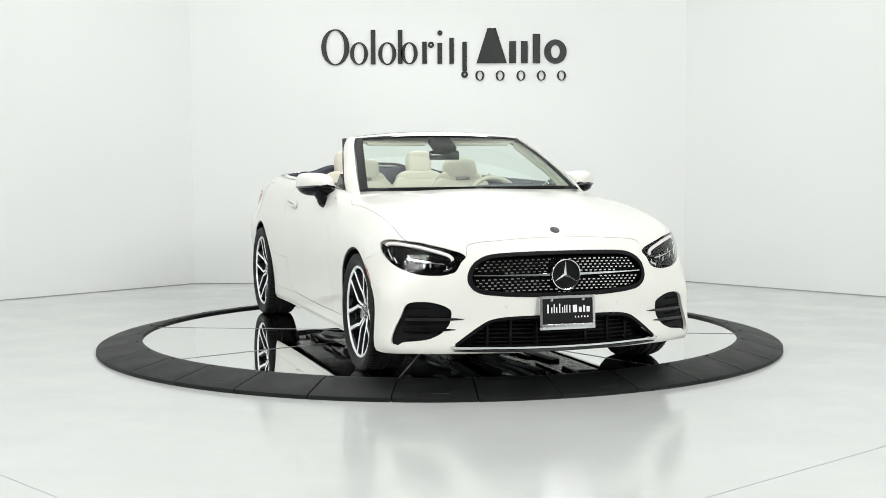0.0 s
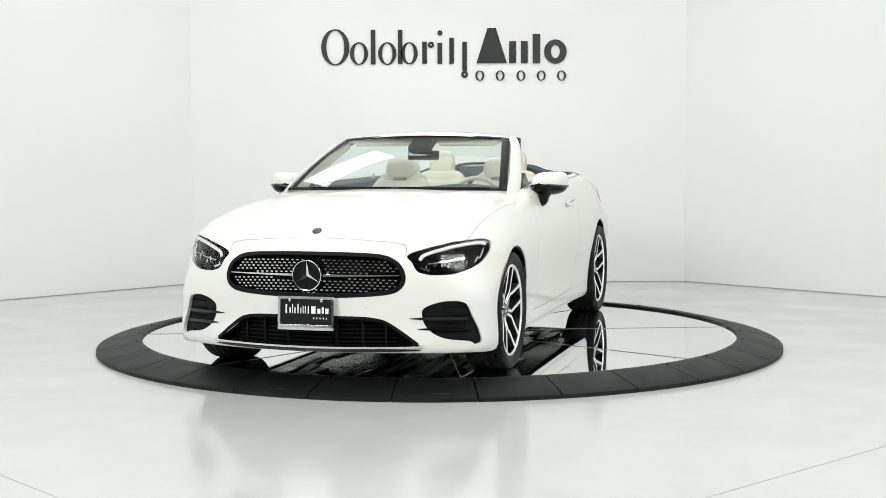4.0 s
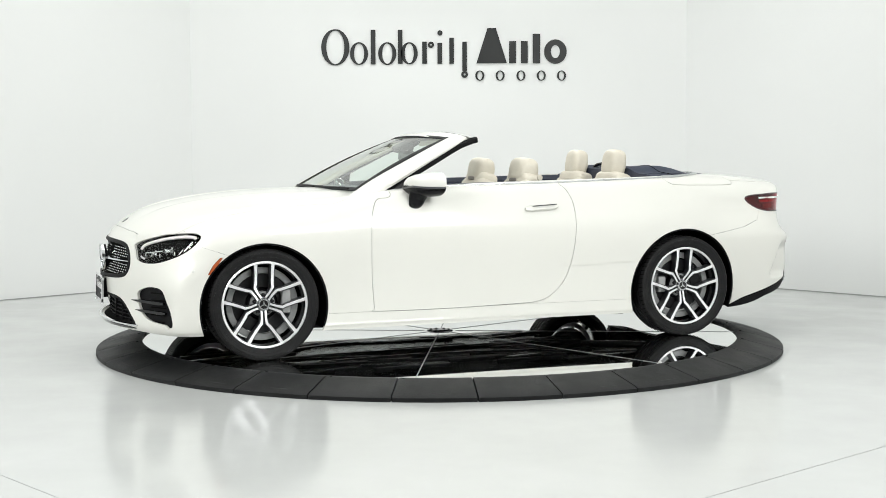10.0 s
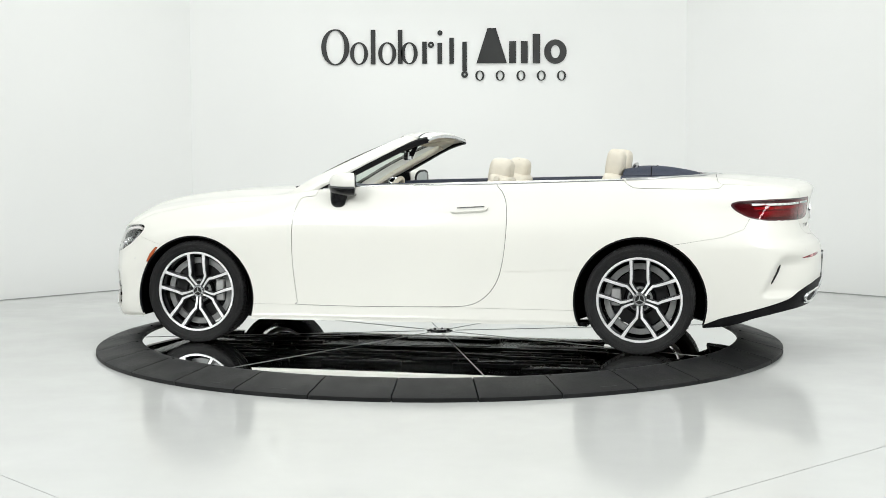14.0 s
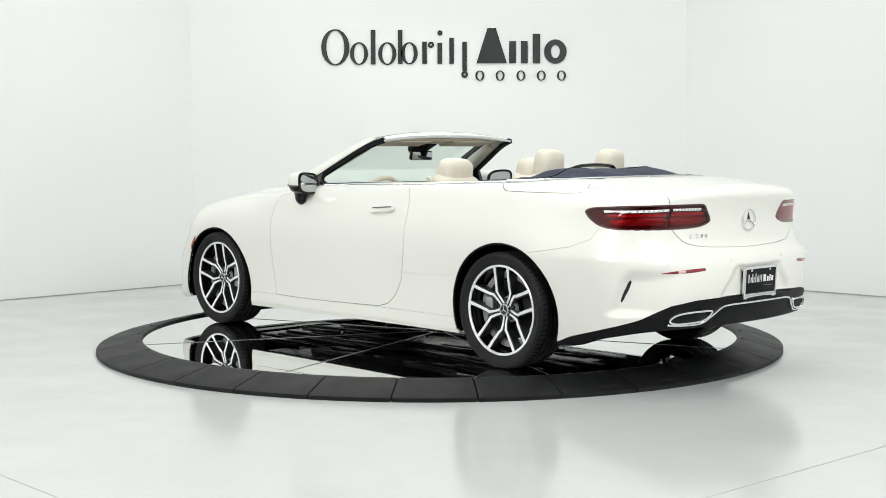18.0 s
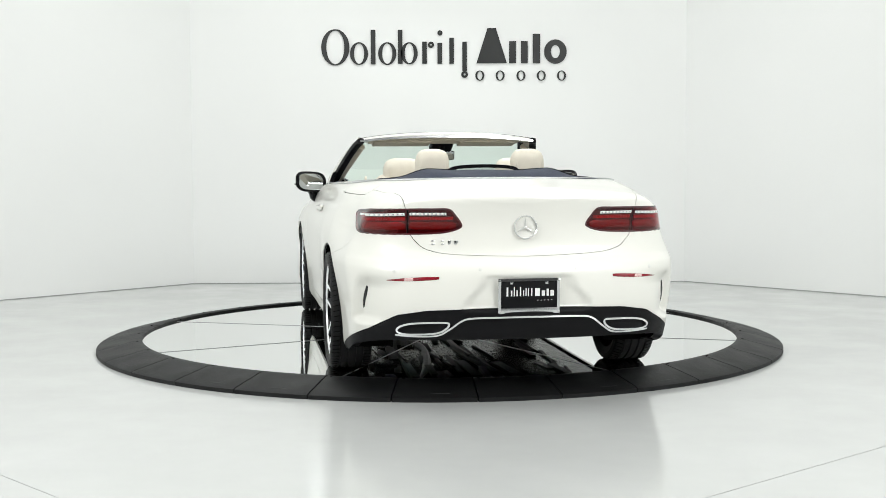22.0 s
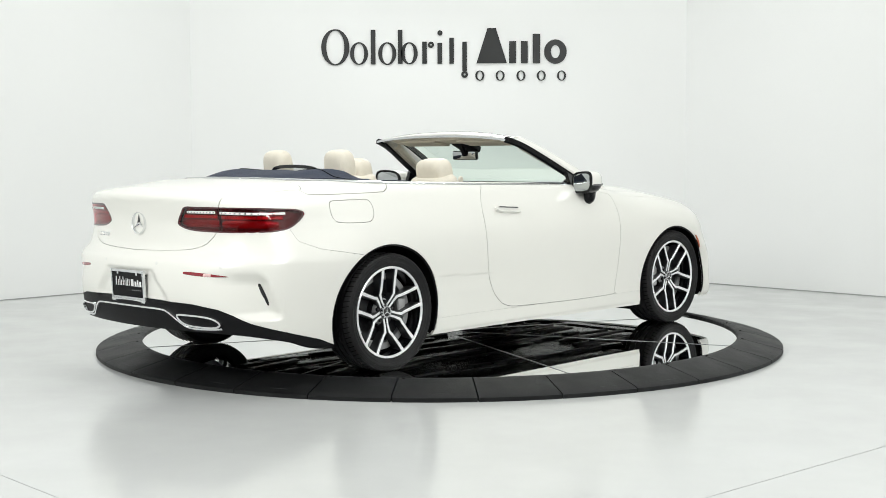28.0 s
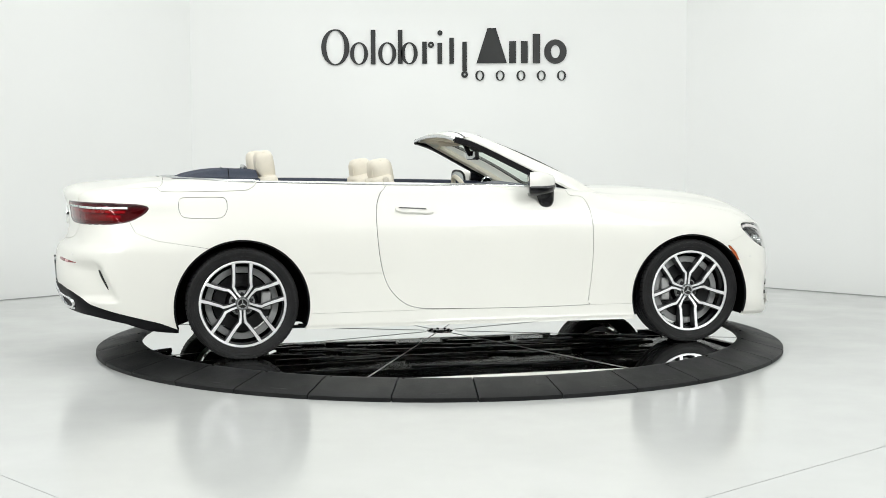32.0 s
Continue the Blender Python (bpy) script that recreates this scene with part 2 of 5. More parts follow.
def body_field(x, y, z):
    """Below nought inside the body, above it outside."""
    y = np.abs(y)
    # hood power lines and door feature lines
    line = 0.30 + 0.20 * ease(x, 2.1, 0.8)
    top = TOP(x) - CROWN(x) * y * y + 0.012 * ease(y, line - 0.10, line) * (1 - ease(y, line, line + 0.22)) * ease(x, 0.7, 1.0) * (1 - ease(x, 1.8, 2.15))
    side = WIDE(x) + WAIST(z)
    side = side + 0.009 * (np.exp(-(((x - 1.44) / 0.52) ** 4)) + np.exp(-(((x + 1.44) / 0.55) ** 4))) * ease(z, 0.95, 0.6)
    side = side - 0.045 * ease(x, 1.45, 1.95) * ease(z, 0.66, 0.88) - ease(-x, 1.45, 1.95) * (0.045 * ease(z, 0.64, 0.83) - 0.014 * ease(z, 0.86, 0.96))
    side = side + 0.03 * ease(x, 1.55, 1.85) * (1 - ease(z, 0.22, 0.5))
    swage = 0.475 + 0.03 * (-x)
    side = side - 0.004 * ease(z, swage - 0.10, swage - 0.02) * (1 - ease(z, swage, swage + 0.008)) * ease(x, -1.1, -0.95) * (1 - ease(x, -0.62, -0.5))
    low = 1 - ease(z, 0.42, 0.66)
    nose = NOSE(z) - 0.018 - 0.36 * y ** 2 - (0.14 - 0.11 * low) * y ** 6
    bay_half = 0.355 - 0.10 * ease(z, 0.45, 0.60)
    bay = (1 - ease(y, bay_half - 0.075, bay_half)) * ease(z, 0.425, 0.460) * (1 - ease(z, 0.594, 0.612))
    tail = TAIL(z) - 0.028 * bay - 0.24 * y ** 2 - 0.16 * y ** 6
    a, b, c, d = z - top, y - side, x - nose, -x - tail
    kts = 0.05 + 0.10 * ease(x, 0.5, 1.2) + 0.10 * ease(-x, 1.3, 2.0)
    f = smax(a, b, kts)
    f = smax(f, c, 0.15 - 0.10 * low)
    f = smax(f, d, 0.10 + 0.08 * (1 - ease(z, 0.75, 0.95)))
    # scoop in the rear corner that ends at the air slit
    way = np.degrees(np.arctan2(y - 0.45, np.maximum(-x - 1.9, 1e-3)))
    slit = 42.0 + 44.0 * (0.56 - z)
    scoop = ease(way, slit - 34, slit - 2) * (1 - ease(way, slit, slit + 9)) * ease(z, 0.35, 0.40) * (1 - ease(z, 0.54, 0.63))
    return f + 0.046 * scoop * (x < -1.9)


CORE_F, CORE_R, CORE_LO, CORE_HI = 1.65, -1.75, 0.10, 0.55
U_FAN, U_SIDE, V_SIDE, V_UP = 56, 230, 44, 64


def rays(uv):
    """The start and way of the ray of each (u, v): u runs round the plan from nose to tail, v from the sill to the spine."""
    u, v = uv[:, 0], uv[:, 1]
    fan = np.clip(u / U_FAN, 0, 1) * 90
    back = np.clip((u - U_FAN - U_SIDE) / U_FAN, 0, 1) * 90
    along = np.clip((u - U_FAN) / U_SIDE, 0, 1)
    plan = np.radians(fan + back)
    lift = np.radians(np.clip((v - V_SIDE) / V_UP, 0, 1) * 90)
    o = np.stack([CORE_F + (CORE_R - CORE_F) * along, 0 * u, CORE_LO + (CORE_HI - CORE_LO) * np.clip(v / V_SIDE, 0, 1)], 1)
    d = np.stack([np.cos(plan) * np.cos(lift), np.sin(plan) * np.cos(lift), np.sin(lift)], 1)
    return o, d


def on_body(uv):
    o, d = rays(uv)
    lo, hi = np.zeros(len(uv)), np.full(len(uv), 1.6)
    for _ in range(26):
        mid = (lo + hi) / 2
        p = o + d * mid[:, None]
        out = body_field(p[:, 0], p[:, 1], p[:, 2]) > 0
        hi, lo = np.where(out, mid, hi), np.where(out, lo, mid)
    p = o + d * hi[:, None]
    p[np.abs(p[:, 1]) < 1e-6, 1] = 0
    return p


def body_normal(p):
    e = 0.004
    g = np.stack([body_field(*(p + e * np.eye(3)[i]).T) - body_field(*(p - e * np.eye(3)[i]).T) for i in range(3)], 1)
    g[p[:, 1] == 0, 1] = 0
    return g / np.linalg.norm(g, axis=1)[:, None]


class Skin:
    """A triangle net on the body that can be cut along curves."""

    def __init__(self):
        nu, nv = 2 * U_FAN + U_SIDE, V_SIDE + V_UP
        g = np.stack(np.meshgrid(np.arange(nu + 1), np.arange(nv + 1), indexing="ij"), -1).reshape(-1, 2).astype(float)
        self.uv = g
        self.p = on_body(g)
        i, j = np.meshgrid(np.arange(nu), np.arange(nv), indexing="ij")
        a = (i * (nv + 1) + j).ravel()
        b, c, d = a + nv + 1, a + nv + 2, a + 1
        self.tri = np.concatenate([np.stack([a, b, c], 1), np.stack([a, c, d], 1)])
        self.tag = np.zeros(len(self.tri), int)

    def cut(self, fn, only):
        """Splits the triangles with a tag in only where fn changes sign."""
        val = fn(self.p)
        val = np.where(np.abs(val) < 1e-7, 1e-7, val)
        neg = val < 0
        hit = np.isin(self.tag, only)
        n = neg[self.tri].sum(1)
        todo = np.where(hit & (n > 0) & (n < 3))[0]
        if not len(todo):
            return
        t, tags = self.tri[todo], self.tag[todo]
        s = neg[t]
        lone = np.where(s.sum(1) == 1, s.argmax(1), (~s).argmax(1))
        r = np.arange(len(t))
        a, b, c = t[r, lone], t[r, (lone + 1) % 3], t[r, (lone + 2) % 3]
        e = np.sort(np.concatenate([np.stack([a, b], 1), np.stack([a, c], 1)]), 1)
        key, back = np.unique(e, axis=0, return_inverse=True)
        back = back.reshape(-1)
        lo, hi = self.uv[key[:, 0]].copy(), self.uv[key[:, 1]].copy()
        flo, fhi = val[key[:, 0]], val[key[:, 1]]
        for _ in range(3):
            w = (flo / (flo - fhi))[:, None]
            w = np.clip(w, 0.02, 0.98)
            mid = lo * (1 - w) + hi * w
            fm = fn(on_body(mid))
            left = (fm < 0) == (flo < 0)
            lo, flo = np.where(left[:, None], mid, lo), np.where(left, fm, flo)
            hi, fhi = np.where(left[:, None], hi, mid), np.where(left, fhi, fm)
            flo = np.where(np.abs(flo) < 1e-9, 1e-9 * np.where(flo < 0, -1, 1), flo)
        w = np.clip(flo / np.where(flo == fhi, 1, flo - fhi), 0, 1)[:, None]
        uv = lo * (1 - w) + hi * w
        base = len(self.uv)
        self.uv = np.concatenate([self.uv, uv])
        self.p = np.concatenate([self.p, on_body(uv)])
        ab, ac = base + back[:len(t)], base + back[len(t):]
        new_t = np.concatenate([np.stack([a, ab, ac], 1), np.stack([ab, b, c], 1), np.stack([ab, c, ac], 1)])
        keep = np.ones(len(self.tri), bool)
        keep[todo] = False
        self.tri = np.concatenate([self.tri[keep], new_t])
        self.tag = np.concatenate([self.tag[keep], tags, tags, tags])

    def panel(self, fn, only, inside, gap=0.0017, joint=-1):
        """Gives what lies inside fn the tag inside, with an open joint round it (tag -1)."""
        only = list(only)
        if gap:
            self.cut(lambda p: fn(p) + gap, only)
            self.cut(lambda p: fn(p) - gap, only)
        else:
            self.cut(fn, only)
        mid = fn(self.p[self.tri].mean(1))
        ok = np.isin(self.tag, only)
        self.tag[ok & (mid < -gap)] = inside
        if gap:
            self.tag[ok & (np.abs(mid) <= gap)] = joint


PLANES = {"xz": lambda p: p[:, (0, 2)], "yz": lambda p: p[:, (1, 2)], "xy": lambda p: p[:, (0, 1)],
          "front_corner": lambda p: np.stack([p[:, 1] - p[:, 0], p[:, 2]], 1),
          "rear_corner": lambda p: np.stack([p[:, 1] + p[:, 0], p[:, 2]], 1),
          "boot": lambda p: np.stack([p[:, 1], p[:, 2] + np.maximum(p[:, 0] + 2.5, 0)], 1)}


def outline(points, plane, n=10, smooth=True, where=None):
    """The signed distance to a closed curve laid out on one plane of the car; points are in that plane, or in space."""
    pts = np.array(points, float)
    flat = PLANES[plane]
    pts = flat(pts) if pts.shape[1] == 3 else pts
    c = smooth_curve(pts, n, closed=True) if smooth else pts
    a, b = c, np.roll(c, -1, 0)

    def fn(p):
        out = np.full(len(p), 0.06)
        pq = flat(p)
        near = ((pq > c.min(0) - 0.03) & (pq < c.max(0) + 0.03)).all(1)
        if where is not None:
            near &= where(p)
        near = np.where(near)[0]
        for k in range(0, len(near), 20000):
            pick = near[k:k + 20000]
            q = pq[pick][:, None, :]
            d = b - a
            t = np.clip(((q - a) * d).sum(2) / np.maximum((d * d).sum(1), 1e-12), 0, 1)
            dist = np.sqrt((((q - a) - t[..., None] * d) ** 2).sum(2)).min(1)
            y0, y1, yy = a[:, 1], b[:, 1], q[..., 1]
            xx = q[..., 0]
            cross = ((y0 > yy) != (y1 > yy)) & (xx < (b[:, 0] - a[:, 0]) * (yy - y0) / np.where(y1 == y0, 1e-12, y1 - y0) + a[:, 0])
            out[pick] = np.where(cross.sum(1) % 2 == 1, -dist, dist)
        return out
    return fn


def body_part(skin, name, tags, mat, parent, side=0, label="", depth=0.014, lift=0.0):
    """One mesh from the triangles with these tags: side 1 left, -1 right, 0 both. Free edges are folded inwards by depth."""
    t = skin.tri[np.isin(skin.tag, tags)]
    a, b, c = (skin.p[t[:, i]] for i in range(3))
    t = t[np.linalg.norm(np.cross(b - a, c - a), axis=1) > 1e-10]
    used, back = np.unique(t, return_inverse=True)
    t = back.reshape(-1, 3)
    p = skin.p[used]
    n = body_normal(p)
    p = p + n * lift
    # winding outwards
    a, b, c = (p[t[:, i]] for i in range(3))
    flip = (np.cross(b - a, c - a) * n[t[:, 0]]).sum(1) < 0
    t[flip] = t[flip][:, ::-1]
    if depth:
        e = np.concatenate([t[:, (0, 1)], t[:, (1, 2)], t[:, (2, 0)]])
        code = np.sort(e, 1)
        code = code[:, 0] * len(p) + code[:, 1]
        _, first, count = np.unique(code, return_index=True, return_counts=True)
        e = e[first[count == 1]]
        e = e[~((np.abs(p[e[:, 0], 1]) < 1e-5) & (np.abs(p[e[:, 1], 1]) < 1e-5))]
        k = len(p)
        q = p - n * depth
        quads = np.stack([e[:, 1], e[:, 0], e[:, 0] + k, e[:, 1] + k], 1)
    else:
        q, quads = p[:0], np.zeros((0, 4), int)
    verts, norms, tris, qs = [], [], [], []
    at = 0
    for s in ((1, -1) if side == 0 else (side,)):
        f = np.array([1, s, 1])
        verts += [p * f, q * f]
        norms.append(n * f)
        tris.append((t if s == 1 else t[:, ::-1]) + at)
        qs.append((quads if s == 1 else quads[:, ::-1]) + at)
        at += len(p) + len(q)
    verts, tris, qs = np.concatenate(verts), np.concatenate(tris), np.concatenate(qs)
    me = bpy.data.meshes.new(name)
    me.from_pydata(verts.tolist(), [], tris.tolist() + qs.tolist())
    me.materials.append(mat)
    me.shade_smooth()
    full = np.zeros((len(verts), 3))
    at = 0
    for g in norms:
        full[at:at + len(p)] = g
        at += len(p) + len(q)
    rows = [full[i] for f in tris for i in f]
    for f in qs:
        m = np.cross(verts[f[1]] - verts[f[0]], verts[f[2]] - verts[f[0]])
        m = m / max(np.linalg.norm(m), 1e-12)
        rows += [m] * 4
    me.normals_split_custom_set([tuple(v) for v in rows])
    ob = new(name, me)
    ob.parent = parent
    return tagged(ob, label) if label else ob


skin = Skin()
(BODY, ARCH, COCKPIT, LOW, HOOD, DOOR, GRILLE, LAMP, INTAKE, MOUTH, TAILLAMP, BOOT, FRONT, REAR, FLAP, DIFF, SILL, QUARTER, FENDER, COVER, REFLECT, VENT, MARK,
 TAIL_LID) = range(24)
AR_F, AR_R = (1.437, 0.31, 0.393), (-1.436, 0.315, 0.405)


def arches(p):
    f = np.hypot(p[:, 0] - AR_F[0], p[:, 2] - AR_F[1]) - AR_F[2]
    r = np.hypot(p[:, 0] - AR_R[0], p[:, 2] - AR_R[1]) - AR_R[2]
    return np.where(p[:, 0] > 0, f, r) + 5.0 * (p[:, 1] < 0.5)


HEM = interp([(-2.7, 0.287), (-2.4, 0.284), (-2.15, 0.238), (-1.84, 0.168), (-1.0, 0.166), (1.0, 0.160), (1.84, 0.168), (2.1, 0.176), (2.4, 0.190)])
skin.panel(arches, [BODY], ARCH, 0)
skin.panel(lambda p: p[:, 2] - HEM(p[:, 0]), [BODY], LOW, 0)
high = lambda p: p[:, 2] > 0.9
skin.panel(outline([(0.74, 0.0), (0.735, 0.3), (0.70, 0.56), (0.63, 0.705), (0.3, 0.748), (-0.6, 0.752), (-1.2, 0.735), (-1.5, 0.69), (-1.72, 0.52), (-1.80, 0.25), (-1.82, 0.0),
                    (-1.80, -0.25), (-1.2, -0.7), (0.3, -0.7), (0.735, -0.3)], "xy", where=high), [BODY], COCKPIT, 0)
skin.panel(outline([(2.130, 0.516, 0.693), (2.072, 0.602, 0.726), (1.985, 0.722, 0.754), (1.896, 0.807, 0.766), (1.838, 0.851, 0.767), (1.807, 0.878, 0.753), (1.817, 0.887, 0.726),
                    (1.861, 0.879, 0.683), (1.913, 0.854, 0.646), (1.977, 0.807, 0.615), (2.040, 0.740, 0.592), (2.097, 0.650, 0.588), (2.123, 0.596, 0.598), (2.133, 0.565, 0.612),
                    (2.135, 0.541, 0.654)], "front_corner", where=lambda p: p[:, 0] > 1.2), [BODY], LAMP)
TAIL_LINE = [(-1.983, 0.823, 0.908), (-2.003, 0.813, 0.926), (-2.06, 0.80, 0.934), (-2.19, 0.77, 0.938), (-2.306, 0.716, 0.943), (-2.39, 0.578, 0.945), (-2.425, 0.46, 0.946), (-2.438, 0.386, 0.945),
                    (-2.436, 0.355, 0.915), (-2.436, 0.326, 0.872), (-2.434, 0.332, 0.850), (-2.421, 0.406, 0.828), (-2.389, 0.536, 0.82), (-2.317, 0.706, 0.818), (-2.198, 0.815, 0.822),
                    (-2.10, 0.83, 0.836), (-2.03, 0.835, 0.868)]
skin.panel(outline(TAIL_LINE, "rear_corner", n=6, where=lambda p: p[:, 0] < -1.2), [BODY], TAILLAMP)
skin.panel(lambda p: np.maximum(p[:, 1] - 0.592, p[:, 0] + 1.5), [TAILLAMP], TAIL_LID, 0.003)
skin.panel(outline([(0.0, 0.703), (0.20, 0.701), (0.38, 0.691), (0.46, 0.664), (0.502, 0.62), (0.514, 0.560), (0.485, 0.515), (0.41, 0.494), (0.22, 0.482), (0.0, 0.478), (-0.3, 0.48), (-0.3, 0.70)], "yz",
                   where=lambda p: p[:, 0] > 1.6), [BODY], GRILLE, 0)
skin.panel(outline([(0.0, 0.365), (0.28, 0.361), (0.36, 0.353), (0.41, 0.336), (0.50, 0.275), (0.595, 0.212), (0.58, 0.206), (0.3, 0.206), (0.0, 0.208), (-0.3, 0.208), (-0.3, 0.363)], "yz", n=6,
                   where=lambda p: p[:, 0] > 1.6), [BODY], MOUTH, 0)
skin.panel(outline([(2.134, 0.598, 0.410), (2.108, 0.650, 0.438), (2.070, 0.720, 0.450), (2.022, 0.797, 0.436), (1.992, 0.823, 0.365), (1.967, 0.846, 0.297), (1.955, 0.855, 0.232),
                    (1.975, 0.831, 0.213), (2.000, 0.808, 0.232), (2.038, 0.760, 0.240), (2.080, 0.700, 0.252), (2.112, 0.648, 0.280), (2.130, 0.612, 0.322), (2.137, 0.598, 0.365)], "front_corner",
                   where=lambda p: p[:, 0] > 1.2), [BODY], INTAKE, 0)
skin.panel(outline([(1.777, 0.528), (1.762, 0.528), (1.734, 0.562), (1.690, 0.624), (1.705, 0.626), (1.747, 0.583)], "xz", smooth=False, where=lambda p: p[:, 1] > 0.5), [BODY], MARK, 0.001)
skin.panel(outline([(2.166, 0.0), (2.147, 0.286), (2.115, 0.455), (2.112, 0.50), (2.135, 0.53), (1.98, 0.725), (1.905, 0.787), (1.75, 0.805), (1.47, 0.812), (1.12, 0.812), (1.0, 0.826),
                    (0.93, 0.815), (0.84, 0.775), (0.775, 0.69), (0.80, 0.45), (0.815, 0.0), (0.815, -0.3), (2.147, -0.3)], "xy", n=8, where=lambda p: p[:, 2] > 0.68), [BODY], HOOD, 0.0011)
skin.panel(outline([(0.60, 1.06), (0.63, 0.966), (0.716, 0.948), (0.753, 0.88), (0.768, 0.80), (0.773, 0.66), (0.768, 0.48), (0.755, 0.34), (0.747, 0.280), (0.73, 0.262), (0.3, 0.258), (-0.2, 0.266), (-0.37, 0.278),
                    (-0.47, 0.325), (-0.55, 0.42), (-0.595, 0.56), (-0.618, 0.75), (-0.615, 0.90), (-0.585, 0.985), (-0.545, 1.03), (-0.53, 1.10), (0.0, 1.12), (0.4, 1.12)], "xz",
                   where=lambda p: p[:, 1] > 0.6), [BODY], DOOR)
skin.panel(outline([(-1.87, 0.0, 1.084), (-1.88, 0.55, 1.07), (-1.91, 0.70, 1.05), (-1.99, 0.70, 1.035), (-2.12, 0.675, 1.03), (-2.22, 0.635, 1.02), (-2.365, 0.612, 0.985), (-2.384, 0.596, 0.93),
                    (-2.38, 0.580, 0.83), (-2.392, 0.542, 0.774), (-2.411, 0.495, 0.741), (-2.443, 0.393, 0.72), (-2.475, 0.21, 0.711), (-2.49, 0.0, 0.708), (-2.49, -0.3, 0.708),
                    (-1.87, -0.3, 1.084)], "boot", n=8, where=lambda p: p[:, 0] < -1.5), [BODY], BOOT)
skin.panel(outline([(-1.32, 1.10), (-1.335, 1.055), (-1.375, 1.022), (-1.43, 1.011), (-1.68, 1.006), (-1.86, 1.006), (-1.915, 1.022), (-1.93, 1.10)], "xz", where=lambda p: (p[:, 0] < -1.2) & (p[:, 0] > -1.95)),
           [BODY], COVER, 0.0018)
skin.panel(outline([(-1.525, 0.962), (-1.518, 0.90), (-1.545, 0.858), (-1.60, 0.848), (-1.74, 0.851), (-1.785, 0.868), (-1.80, 0.92), (-1.785, 0.966), (-1.70, 0.972), (-1.58, 0.972)], "xz",
                   where=lambda p: p[:, 1] > 0.6), [BODY], FLAP, 0.0015, joint=-2)
skin.panel(outline([(-1.58, 0.662), (-1.734, 0.688), (-1.925, 0.719), (-2.05, 0.765), (-2.09, 0.842), (-2.3, 0.835), (-3.0, 0.835), (-3.0, -0.2), (-1.58, -0.2)], "xz", smooth=False), [BODY], REAR, 0.0009)
skin.panel(outline([(1.62, 0.625), (1.84, 0.70), (1.9, 0.80), (2.0, 1.0), (3.0, 1.0), (3.0, -0.2), (1.62, -0.2)], "xz", smooth=False), [BODY], FRONT, 0.0006)
skin.panel(outline([(-0.925, 0.150), (-0.94, 0.185), (-1.05, 0.228), (-1.279, 0.284), (-1.537, 0.341), (-1.66, 0.381), (-1.781, 0.416), (-1.982, 0.44), (-2.266, 0.449), (-2.6, 0.455), (-3.2, 0.455),
                    (-3.2, 0.05), (-0.9, 0.05)], "rear_corner", smooth=False, where=lambda p: p[:, 0] < -1.6), [REAR], DIFF, 0.001)
skin.panel(lambda p: np.maximum(p[:, 2] - 0.262, np.abs(p[:, 0]) - 1.2), [BODY], SILL, 0.0008)
skin.panel(lambda p: -p[:, 0], [BODY], FENDER, 0)

liner = body_part(skin, "body_liner", [-1, -2, HOOD, DOOR, BOOT, FRONT, REAR, FLAP, DIFF, SILL, BODY, FENDER, COVER, REFLECT, VENT, MARK], CAVITY, car, 0, "black inner liner in the panel gaps", depth=0.0, lift=-0.008)
hood = body_part(skin, "hood", [HOOD], PAINT, car, 0, "white hood with raised lines")
bumper_f = body_part(skin, "front_bumper", [FRONT], PAINT, car, 0, "white sculpted front bumper", depth=0.018)
bumper_r = body_part(skin, "rear_bumper", [REAR], PAINT, car, 0, "white rear bumper")
boot = body_part(skin, "boot_lid", [BOOT], PAINT, car, 0, "white boot lid")
cover = body_part(skin, "roof_cover_panel", [COVER], PAINT, car, 0, "white panel round the folded roof")
diffuser = body_part(skin, "rear_diffuser", [DIFF], BLACK, car, 0, "matt black rear diffuser", depth=0.05)
doors = {}
for s in (1, -1):
    body_part(skin, "front_fender", [FENDER], PAINT, car, s)
    doors[s] = body_part(skin, "door", [DOOR], PAINT, car, s, "white door with flush handle")
    body_part(skin, "side_sill", [SILL], PAINT, car, s)
    if s == 1:
        body_part(skin, "rear_quarter_panel", [BODY, FLAP, -2], PAINT, car, s)
    else:
        quarter = body_part(skin, "rear_quarter_panel", [BODY], PAINT, car, s)
        body_part(skin, "fuel_flap", [FLAP], PAINT, quarter, s)


# ---- points on the body, to hang parts on ----
def along(axis, start, end, fixed):
    """Where the body begins along one axis, the other two coordinates fixed."""
    lo, hi = start, end
    for _ in range(15):
        mid = (lo + hi) / 2
        q = list(fixed)
        q.insert(axis, mid)
        if body_field(*[np.array([float(v)]) for v in q])[0] > 0:
            lo = mid
        else:
            hi = mid
    q = list(fixed)
    q.insert(axis, lo)
    return Vector(q)


front_at = lambda y, z: along(0, 3.0, 1.0, (y, z))
rear_at = lambda y, z: along(0, -3.0, -1.0, (y, z))
side_at = lambda x, z: along(1, 1.5, 0.0, (x, z))
top_at = lambda x, y: along(2, 2.0, 0.3, (x, y))


def many(axis, start, end, fixed):
    """along() for a list of places."""
    f = np.array(fixed, float)
    lo, hi = np.full(len(f), float(start)), np.full(len(f), float(end))
    for _ in range(16):
        mid = (lo + hi) / 2
        q = np.insert(f, axis, mid, 1)
        out = body_field(q[:, 0], q[:, 1], q[:, 2]) > 0
        lo, hi = np.where(out, mid, lo), np.where(out, hi, mid)
    return [Vector(q) for q in np.insert(f, axis, lo, 1)]


def normal_at(p):
    n = body_normal(np.array([[p[0], max(abs(p[1]), 1e-4), p[2]]]))[0]
    return Vector((n[0], n[1] * (1 if p[1] >= 0 else -1), n[2])).normalized()


